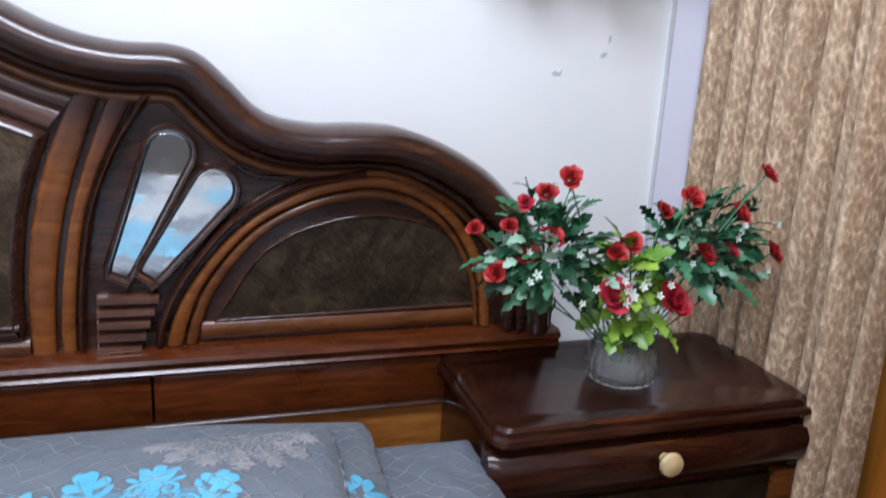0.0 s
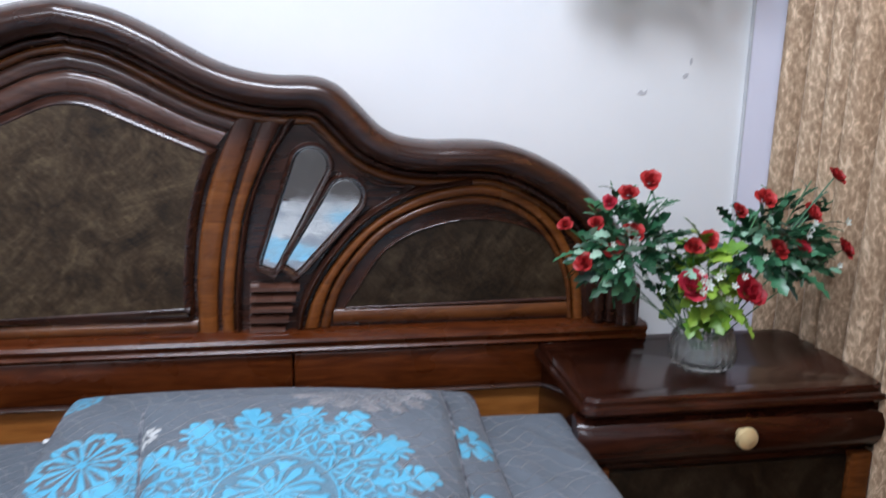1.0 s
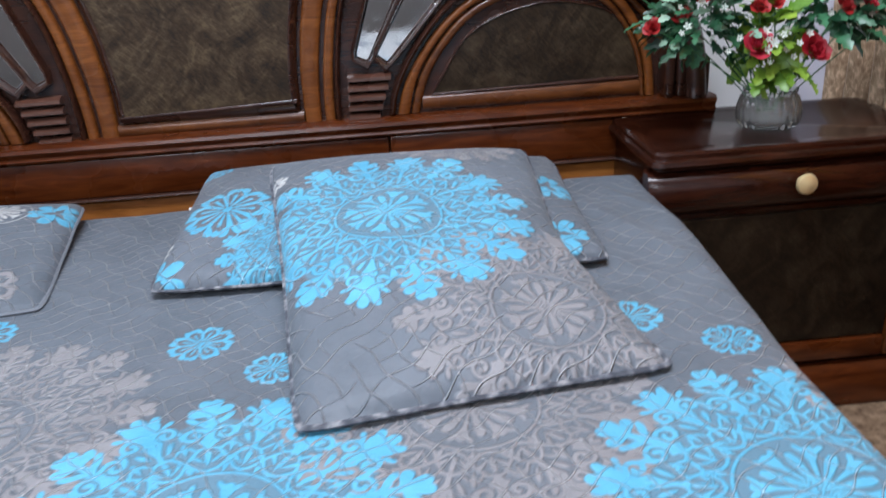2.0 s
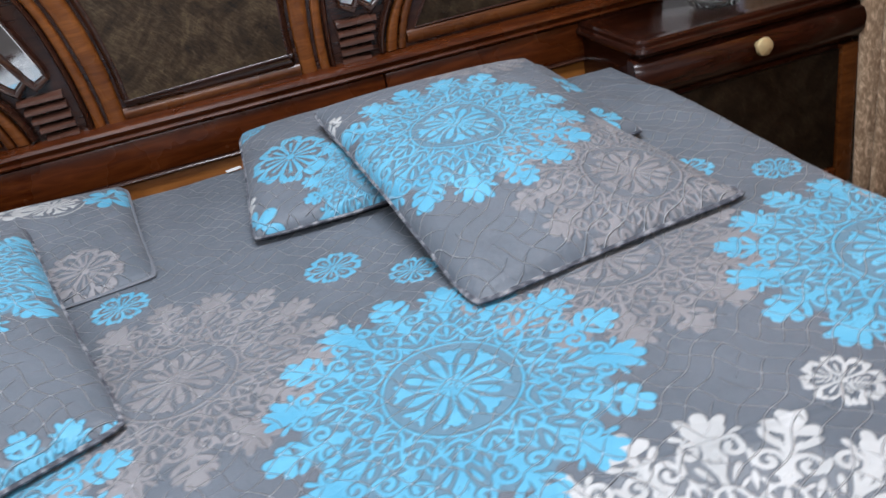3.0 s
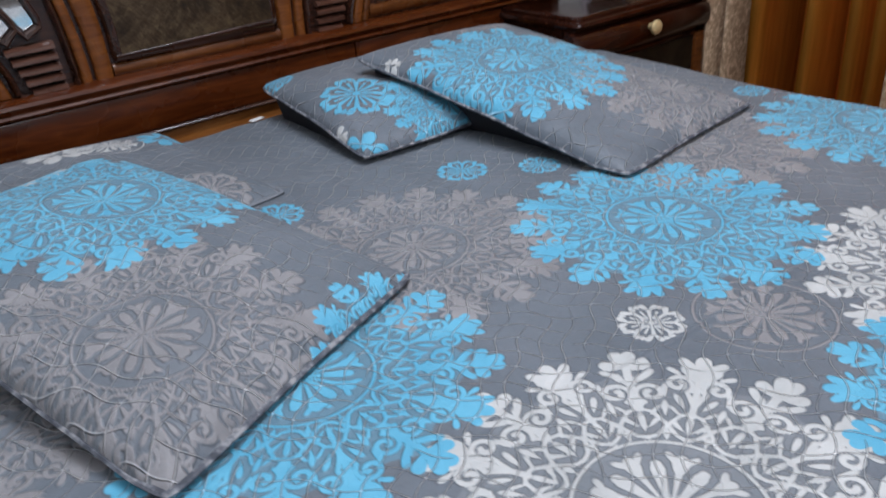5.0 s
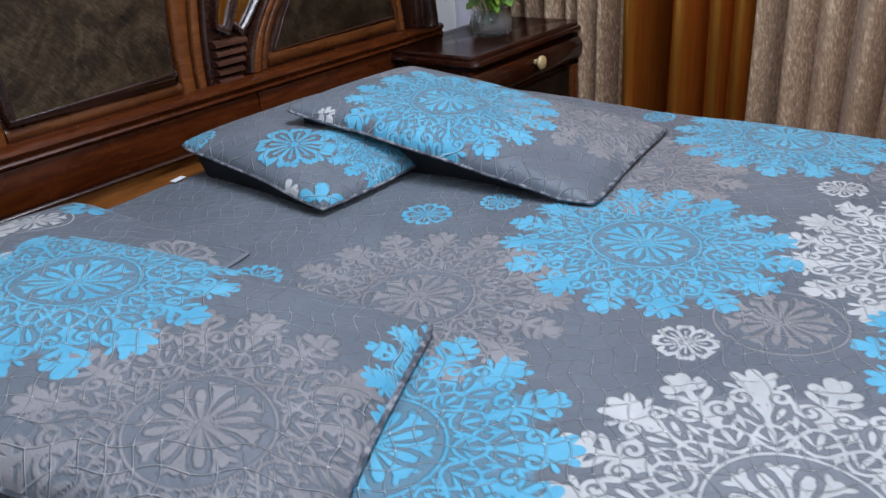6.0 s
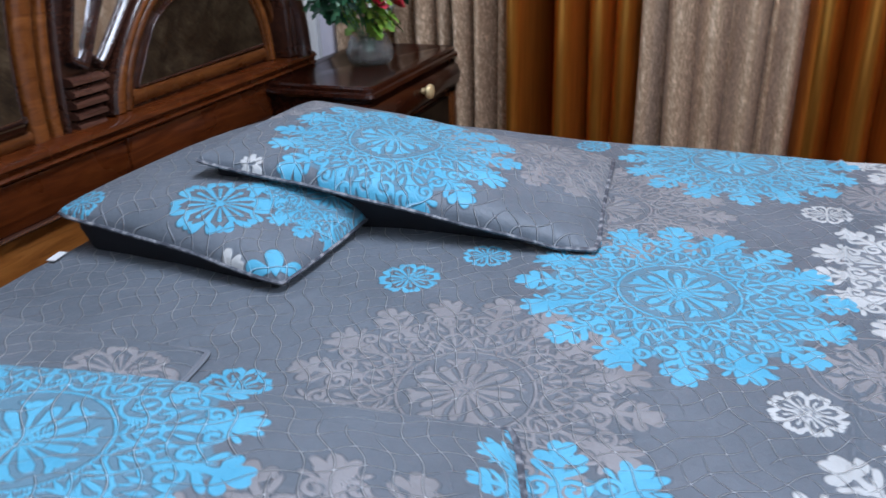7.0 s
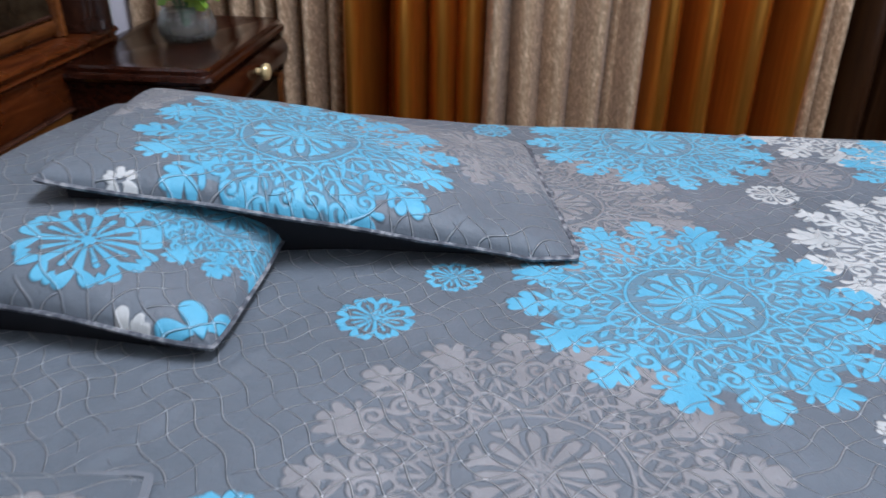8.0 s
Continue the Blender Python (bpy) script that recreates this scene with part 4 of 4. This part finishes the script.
part("plinth", slab_profile(NSW, NSD, [(-0.004, 0.0), (0.008, 0.004), (0.008, 0.075), (0.0, 0.092), (-0.010, 0.102)], 0.02), WOOD_RED, cabinet)


# ---- curtains ----
def brocade():
    m, t, b = material("beige_brocade", (0.35, 0.25, 0.16), 0.45, 0.2)
    vec = turned_streaks(t, (radians(14), 0, 0), (1, 1.5, 0.42))
    v = t.nodes.new("ShaderNodeTexVoronoi")
    v.inputs["Scale"].default_value = 120
    t.links.new(vec, v.inputs["Vector"])
    n = noise_fac(t, vec, 62, 5, 0.7, 1.5)
    add = node(t, "ShaderNodeMixRGB", blend_type="MIX", Fac=0.78)
    t.links.new(v.outputs["Distance"], add.inputs[1])
    t.links.new(n, add.inputs[2])
    col = ramp(t, add.outputs[0], [(0.33, (0.31, 0.195, 0.115)), (0.44, (0.41, 0.275, 0.170)), (0.53, (0.53, 0.375, 0.240)), (0.64, (0.84, 0.64, 0.44))])
    t.links.new(col, b.inputs["Base Color"])
    t.links.new(ramp(t, add.outputs[0], [(0.4, (0.55,) * 3), (0.62, (0.28,) * 3)]), b.inputs["Roughness"])
    b.inputs["Sheen Weight"].default_value = 0.1
    bump(t, b, add.outputs[0], 0.5, 0.002)
    return m


def satin(name, low, high, metal=0.85):
    m, t, b = material(name, low, 0.30, metal)
    n = noise_fac(t, mapped(t, (1, 1, 0.05)), 90, 4)
    t.links.new(ramp(t, n, [(0.3, low), (0.7, high)]), b.inputs["Base Color"])
    bump(t, b, noise_fac(t, mapped(t, (1, 1, 1)), 400, 2), 0.1, 0.001)
    return m


BROCADE, SATIN = brocade(), satin("golden_brown_satin", (0.52, 0.200, 0.028), (0.70, 0.290, 0.045))


def curtain(label, y0, y1, x, folds, depth, mat, seed, near=0.0, pinch=0.012, sharp=2.2):
    """near: how much closer to the room the first edge hangs."""
    rnd = random.Random(seed)
    widths = [rnd.uniform(0.7, 1.35) for _ in range(folds)]
    total = sum(widths)
    n, m = folds * 18, 26
    bm = bmesh.new()
    grid = []
    for j in range(m + 1):
        z = 0.012 + (TOP - 0.014) * j / m
        row = []
        for i in range(n + 1):
            s = i / n * total
            k, acc = 0, 0.0
            while k < folds - 1 and s > acc + widths[k]:
                acc += widths[k]
                k += 1
            q = (s - acc) / widths[k]
            crest = 2 * (0.5 - 0.5 * math.cos(q * 2 * math.pi)) ** sharp - 1
            wave = crest + 0.22 * math.sin(q * 4 * math.pi + seed + k)
            lap = pinch * math.sin(q * 2 * math.pi)
            a = depth * (0.75 + 0.5 * rnd_amp(seed, k)) * (0.8 + 0.2 * math.sin(z * 1.3 + k * 2.1))
            y = y0 + (y1 - y0) * i / n + 0.006 * math.sin(z * 2.2 + k * 1.7 + seed)
            row.append(bm.verts.new((x - near * (1 - i / n) - a * wave, y + lap, z)))
        grid.append(row)
    for r0, r1 in zip(grid, grid[1:]):
        for i in range(n):
            bm.faces.new((r0[i], r0[i + 1], r1[i + 1], r1[i]))
    bmesh.ops.recalc_face_normals(bm, faces=bm.faces[:])
    ob = link("curtain", bm, mat, True, 180)
    sol = ob.modifiers.new("thickness", "SOLIDIFY")
    sol.thickness = 0.0025
    return tagged(ob, label, "curtain", "curtains on the wall")


def rnd_amp(seed, k):
    return random.Random(seed * 31 + k).random()


BEIGE_LABEL, GOLD_LABEL = "beige and bronze brocade curtain hanging in folds", "golden brown satin curtain hanging in soft folds"
curtain(BEIGE_LABEL, 0.085, -0.475, 1.550, 9, 0.060, BROCADE, 1, 0.075)
curtain(GOLD_LABEL, -0.452, -0.865, 1.565, 4, 0.125, SATIN, 2, 0, 0.030, 2.8)
curtain(BEIGE_LABEL, -0.850, -1.305, 1.535, 5, 0.080, BROCADE, 3)
curtain(GOLD_LABEL, -1.280, -1.740, 1.565, 4, 0.125, SATIN, 4, 0, 0.030, 2.8)
curtain(BEIGE_LABEL, -1.715, -1.815, 1.545, 2, 0.055, BROCADE, 5)
# added end curtain; its near-black colour stands for shade past the row
SATIN_SHADE = satin("dark_shade_satin", (0.022, 0.008, 0.003), (0.042, 0.016, 0.005), 0.1)
curtain("dark brown cloth added for the shade at the end of the row", -1.800, -2.7, 1.60, 6, 0.08, SATIN_SHADE, 6)


# ---- flowers ----
def leaf_green(name, dark, light, rough=0.4):
    m, t, b = material(name, dark, rough)
    info = t.nodes.new("ShaderNodeObjectInfo")
    mix = node(t, "ShaderNodeMixRGB", blend_type="MIX")
    mix.inputs[1].default_value, mix.inputs[2].default_value = (*dark, 1), (*light, 1)
    t.links.new(info.outputs["Random"], mix.inputs[0])
    vein = node(t, "ShaderNodeMixRGB", blend_type="MULTIPLY", Fac=0.5)
    t.links.new(mix.outputs[0], vein.inputs[1])
    t.links.new(ramp(t, noise_fac(t, mapped(t, (1, 1, 1)), 60, 3), [(0.35, (0.55, 0.6, 0.55)), (0.65, (1, 1, 1))]), vein.inputs[2])
    t.links.new(vein.outputs[0], b.inputs["Base Color"])
    return m


GREEN_DARK = leaf_green("dark_green_leaf", (0.008, 0.045, 0.018), (0.065, 0.21, 0.10), 0.35)
GREEN_LIGHT = leaf_green("yellow_green_leaf", (0.10, 0.24, 0.02), (0.32, 0.48, 0.06))
RED = leaf_green("red_rose_petal", (0.32, 0.010, 0.012), (0.55, 0.035, 0.035), 0.55)
CRIMSON = leaf_green("crimson_rose_petal", (0.38, 0.010, 0.022), (0.50, 0.026, 0.055), 0.55)
WHITE_P = leaf_green("white_blossom", (0.55, 0.62, 0.55), (0.75, 0.78, 0.72), 0.6)
GREEN_GLINT = leaf_green("pale_green_leaf_glint", (0.20, 0.40, 0.26), (0.42, 0.60, 0.46), 0.5)
PURPLE = leaf_green("purple_blossom", (0.16, 0.05, 0.32), (0.32, 0.14, 0.5), 0.6)
STEM = leaf_green("green_stem", (0.03, 0.12, 0.05), (0.08, 0.22, 0.08))
GLASS, gt, gb = material("cut_glass", (0.95, 0.98, 0.96), 0.03)
gb.inputs["Transmission Weight"].default_value = 0.94
gb.inputs["IOR"].default_value = 1.48


def mesh_of(name, bm, mat):
    me = bpy.data.meshes.new(name)
    bm.normal_update()
    bm.to_mesh(me)
    bm.free()
    me.materials.append(mat)
    me.polygons.foreach_set("use_smooth", [True] * len(me.polygons))
    return me


def leaf_bm(lobes, length, width, depth, curl):
    """A lobed leaf along +x, curling down towards its tip."""
    bm = bmesh.new()
    n = lobes * 4
    left, right, mid = [], [], []
    for k in range(n + 1):
        q = k / n
        w = width * math.sin(math.pi * min(1, q * 0.93 + 0.04)) ** 0.7 * (1 - depth * (0.5 + 0.5 * math.cos(2 * math.pi * lobes * q)))
        x, z = length * q, curl * q * q * length
        mid.append(bm.verts.new((x, 0, z)))
        left.append(bm.verts.new((x + 0.12 * w, w, z + 0.25 * w)))
        right.append(bm.verts.new((x + 0.12 * w, -w, z + 0.25 * w)))
    for k in range(n):
        bm.faces.new((mid[k], mid[k + 1], left[k + 1], left[k]))
        bm.faces.new((mid[k + 1], mid[k], right[k], right[k + 1]))
    return bm


def rose_bm(petals=15):
    """A rose of unit radius, opening along +z."""
    bm = bmesh.new()
    rnd = random.Random(7)
    for i in range(petals):
        q = i / (petals - 1)
        turn = i * 2.4
        lean = 0.10 + 0.85 * q
        size = 0.42 + 0.34 * q
        m = Matrix.Rotation(turn, 4, "Z") @ Matrix.Translation((0.04 + 0.22 * q, 0, 0.10 - 0.12 * q)) @ Matrix.Rotation(lean, 4, "Y")
        rows = []
        for a in range(5):
            h = a / 4
            row = []
            for b in range(6):
                s = b / 5 * 2 - 1
                w = size * math.sin(math.pi * (0.18 + 0.62 * h)) * 0.85
                bend = 0.30 * s * s * (1.0 - 0.4 * q) - 0.16 * h * h * q
                row.append(bm.verts.new(m @ Vector((-bend * size - 0.08 * h * h + 0.18 * q * h ** 3, s * w, h * size * 1.15 + 0.03 * rnd.uniform(-1, 1)))))
            rows.append(row)
        for r0, r1 in zip(rows, rows[1:]):
            for b in range(5):
                bm.faces.new((r0[b], r0[b + 1], r1[b + 1], r1[b]))
    return bm


def blossom_bm():
    """A small five-petalled blossom of unit radius."""
    bm = bmesh.new()
    for i in range(5):
        m = Matrix.Rotation(i * 2 * math.pi / 5, 4, "Z")
        vs_ = [bm.verts.new(m @ Vector(p)) for p in ((0.05, 0, 0), (0.5, -0.3, 0.12), (0.95, -0.18, 0.3), (1.0, 0.15, 0.3), (0.5, 0.3, 0.12))]
        bm.faces.new(vs_)
    return bm


ROSE_MESHES = [mesh_of("rose", rose_bm(), RED), mesh_of("rose", rose_bm(13), CRIMSON)]
DARK_LEAVES = [mesh_of("leaf", leaf_bm(3, 0.062, 0.021, 0.45, -0.35), GREEN_DARK), mesh_of("leaf", leaf_bm(4, 0.075, 0.016, 0.6, -0.5), GREEN_DARK)]
GLINT_LEAVES = [mesh_of("leaf", leaf_bm(3, 0.040, 0.012, 0.4, -0.3), GREEN_GLINT)]
LIGHT_LEAVES = [mesh_of("leaf", leaf_bm(4, 0.070, 0.026, 0.5, -0.55), GREEN_LIGHT)]
BLOSSOMS = [mesh_of("blossom", blossom_bm(), WHITE_P), mesh_of("blossom", blossom_bm(), PURPLE)]


def piece(name, me, parent, at, direction, size=1.0, spin=0.0, along="X"):
    """A child that shares its mesh; its x (or z) axis points along direction."""
    ob = new(name, me)
    ob.parent = parent
    rot = Vector(direction).to_track_quat(along, "Z" if along == "X" else "Y").to_matrix().to_4x4()
    axis = Vector((1, 0, 0)) if along == "X" else Vector((0, 0, 1))
    ob.matrix_basis = Matrix.Translation(at) @ rot @ Matrix.Rotation(spin, 4, axis) @ Matrix.Scale(size, 4)
    return ob


def stem_bm(points, radius=0.0016):
    bm = bmesh.new()
    rings = []
    for i, p in enumerate(points):
        d = (points[min(i + 1, len(points) - 1)] - points[max(0, i - 1)]).normalized()
        a = d.orthogonal().normalized()
        b = d.cross(a)
        rings.append([bm.verts.new(p + (a * math.cos(k * 2.094) + b * math.sin(k * 2.094)) * radius) for k in range(3)])
    for r0, r1 in zip(rings, rings[1:]):
        for k in range(3):
            bm.faces.new((r0[k], r0[(k + 1) % 3], r1[(k + 1) % 3], r1[k]))
    return bm


def bent(a, b, rise, n=8):
    a, b = Vector(a), Vector(b)
    c = (a + b) / 2 + Vector((0, 0, rise))
    return [a * (1 - k / n) ** 2 + c * 2 * (k / n) * (1 - k / n) + b * (k / n) ** 2 for k in range(n + 1)]


CAB_TOP = 0.6158
vase_thing = thing("flower_vase", "ribbed glass vase of artificial red roses on the bedside cabinet", "vase", (1.172, -0.185, CAB_TOP))
profile = [(0.050, 0.0), (0.060, 0.006), (0.064, 0.013), (0.066, 0.020), (0.067, 0.027), (0.067, 0.034), (0.066, 0.041), (0.064, 0.048), (0.062, 0.055), (0.060, 0.062), (0.057, 0.070), (0.060, 0.078), (0.056, 0.079), (0.053, 0.070), (0.057, 0.056), (0.061, 0.040), (0.060, 0.022), (0.050, 0.012), (0.010, 0.010)]
bm = lathe(profile, 96)
for v in bm.verts:
    r = math.hypot(v.co.x, v.co.y)
    if r > 0.045 and 0.004 < v.co.z < 0.068:
        f = 1 + 0.085 * abs(math.cos(11 * math.atan2(v.co.y, v.co.x))) ** 0.7
        v.co.x, v.co.y = v.co.x * f, v.co.y * f
bmesh.ops.scale(bm, vec=(0.90, 0.90, 1.0), verts=bm.verts[:])
part("vase", bm, GLASS, vase_thing, "clear ribbed cut-glass bowl", angle=60)

BASE = Vector((1.172, -0.185, CAB_TOP))
rnd = random.Random(12)
ROSES = ((0.872, 0.904, 0.014), (0.903, 0.839, 0.019), (0.934, 0.903, 0.015), (0.945, 0.946, 0.015), (0.977, 0.961, 0.018), (1.021, 0.981, 0.021), (0.991, 0.891, 0.021), (0.975, 0.848, 0.022),
         (1.109, 0.862, 0.019), (1.154, 0.867, 0.021), (1.106, 0.789, 0.033), (1.217, 0.775, 0.033), (1.219, 0.918, 0.016), (1.258, 0.941, 0.024), (1.342, 0.918, 0.022),
         (1.370, 0.990, 0.019), (1.279, 0.853, 0.021), (1.323, 0.854, 0.021), (1.407, 0.853, 0.021))
CENTRES = {"l": Vector((1.005, -0.19, 0.845)), "r": Vector((1.305, -0.18, 0.850)), "m": Vector((1.158, -0.19, 0.790))}
for i, (x, z, r) in enumerate(ROSES):
    y = -0.205 + rnd.uniform(-0.035, 0.02) - (0.025 if r > 0.03 else 0)
    p = Vector((x, y, z)) - BASE
    face = Vector((0.45 * (x - 1.16) / 0.25, -0.75, 0.55 + 0.3 * rnd.random()))
    rose = piece("rose", ROSE_MESHES[1 if r > 0.03 or i % 7 == 3 else 0], vase_thing, p, face, r, rnd.uniform(0, 6), "Z")
    part("stem", stem_bm(bent((0.02 * rnd.uniform(-1, 1), 0, 0.03), p, 0.02)), STEM, vase_thing)
for key, count, spread, meshes in (("l", 150, (0.082, 0.06, 0.070), DARK_LEAVES), ("r", 170, (0.095, 0.06, 0.068), DARK_LEAVES), ("m", 70, (0.050, 0.045, 0.080), LIGHT_LEAVES)):
    hub = CENTRES[key]
    for i in range(count):
        d = Vector((rnd.gauss(0, 1), rnd.gauss(0, 1), rnd.gauss(0, 1))).normalized()
        f = rnd.uniform(0.35, 1.1)
        p = hub + Vector((d.x * spread[0], d.y * spread[1], d.z * spread[2])) * f
        out = Vector((d.x + 0.35 * (hub.x - 1.16) / 0.15, d.y * 0.7 - 0.25, d.z * 0.7 + 0.25 - (0.15 if key == "m" and p.z < 0.74 else 0)))
        piece("leaf", rnd.choice(meshes), vase_thing, p - BASE, out, rnd.uniform(0.42, 0.85), rnd.uniform(-1.3, 1.3))
# pale sprigs on the side towards the room, standing for glints on the foliage
for i in range(36):
    hub = CENTRES["lr"[i % 2]]
    p = hub + Vector((rnd.uniform(-0.095, 0.095), -0.02 - 0.03 * rnd.random(), rnd.uniform(-0.05, 0.075)))
    piece("leaf", GLINT_LEAVES[0], vase_thing, p - BASE, (rnd.uniform(-1, 1), -0.5, rnd.uniform(-0.3, 0.9)), rnd.uniform(0.5, 0.95), rnd.uniform(-1.2, 1.2))
# low fronds hanging over the rim
for x, z in ((-0.065, 0.105), (-0.04, 0.115), (-0.075, 0.085), (0.03, 0.11), (0.055, 0.10), (0.005, 0.10), (-0.02, 0.09), (0.07, 0.08)):
    piece("leaf", LIGHT_LEAVES[0], vase_thing, (x * 0.6, -0.035, z + 0.025), (x * 5, -0.7, -0.05), 0.68, rnd.uniform(-0.6, 0.6))
for i in range(30):
    key = rnd.choice("lrmmm")
    hub, s = CENTRES[key], (0.10 if key != "m" else 0.05)
    p = hub + Vector((rnd.uniform(-1, 1) * s, -0.06 - rnd.random() * 0.02, rnd.uniform(-0.8, 1.0) * s * 0.7))
    piece("blossom", BLOSSOMS[0], vase_thing, p - BASE, (rnd.uniform(-0.4, 0.4), -1, rnd.uniform(0, 0.8)), rnd.uniform(0.006, 0.010), rnd.random() * 6, "Z")
# thin upright sprays
for i in range(16):
    hub = CENTRES["l" if i % 2 else "r"]
    tip = hub + Vector((rnd.uniform(-0.09, 0.09), rnd.uniform(-0.04, 0.04), rnd.uniform(0.07, 0.135)))
    part("stem", stem_bm(bent(hub - BASE, tip - BASE, 0.015), 0.0013), STEM, vase_thing)
    for k in range(3):
        piece("leaf", DARK_LEAVES[1], vase_thing, hub.lerp(tip, 0.6 + 0.13 * k) - BASE, (rnd.uniform(-1, 1), -0.3, 0.9), 0.42, rnd.uniform(-1, 1))

# ---- flowers on the wall ----
HANG = Vector((1.15, 0.03, 1.50))
wall_flowers = thing("wall_flowers", "artificial leaves with red and purple flowers on the wall", "flowers", HANG)
WICKER = wood("brown_wicker", (0.05, 0.025, 0.012), (0.11, 0.06, 0.03), (0.18, 0.11, 0.06), 0.7, (10, 10, 40), 0.0)
part("basket", lathe([(0.02, -0.06), (0.055, -0.05), (0.072, -0.01), (0.078, 0.03), (0.066, 0.032)], 20, (0, 0.0, 0.02)), WICKER, wall_flowers, "small brown wicker wall basket")
for i in range(120):
    q = rnd.uniform(-1, 1)
    p = Vector((q * 0.19, rnd.uniform(-0.05, 0.03), rnd.uniform(-0.12, 0.10) - 0.02 * math.cos(3 * q)))
    piece("leaf", rnd.choice(DARK_LEAVES + LIGHT_LEAVES), wall_flowers, p, (q + rnd.uniform(-0.6, 0.6), -0.6, rnd.uniform(-0.9, 0.6)), rnd.uniform(0.6, 1.0), rnd.uniform(-1, 1))
for i in range(14):
    p = Vector((rnd.uniform(-0.18, 0.18), -0.06 - 0.02 * rnd.random(), rnd.uniform(-0.10, 0.10)))
    piece("rose", ROSE_MESHES[0], wall_flowers, p, (rnd.uniform(-0.4, 0.4), -1, 0.1), 0.018, rnd.random() * 6, "Z")
for i in range(40):
    p = Vector((rnd.uniform(-0.2, 0.2), -0.06 - 0.02 * rnd.random(), rnd.uniform(-0.13, 0.08)))
    piece("blossom", BLOSSOMS[1 if i % 3 else 0], wall_flowers, p, (rnd.uniform(-0.4, 0.4), -1, -0.2), rnd.uniform(0.010, 0.016), rnd.random() * 6, "Z")


# ---- chipped spots on the wall ----
def chip(points, x, z):
    bm = bmesh.new()
    vs_ = [bm.verts.new((x + a, Y1 - 0.0012, z + b)) for a, b in points]
    bm.faces.new(vs_)
    res = bmesh.ops.extrude_face_region(bm, geom=bm.faces[:])
    bmesh.ops.translate(bm, verts=[v for v in res["geom"] if isinstance(v, bmesh.types.BMVert)], vec=(0, 0.0012, 0))
    bmesh.ops.recalc_face_normals(bm, faces=bm.faces[:])
    return tagged(link("paint_chip", bm, SMUDGE, False), "small grey spot of chipped paint on the white wall", "paint chip", "", "structure")


chip([(-0.002, 0.012), (0.002, 0.016), (0.004, 0.008), (0.001, 0.0), (-0.002, 0.004)], 1.239, 1.185)
chip([(-0.009, 0.0), (-0.003, 0.006), (0.006, 0.006), (0.002, -0.002), (-0.005, -0.005)], 1.231, 1.162)
chip([(-0.012, 0.0), (-0.004, 0.007), (0.003, 0.002), (0.010, 0.008), (0.008, -0.002), (-0.004, -0.004)], 1.134, 1.125)
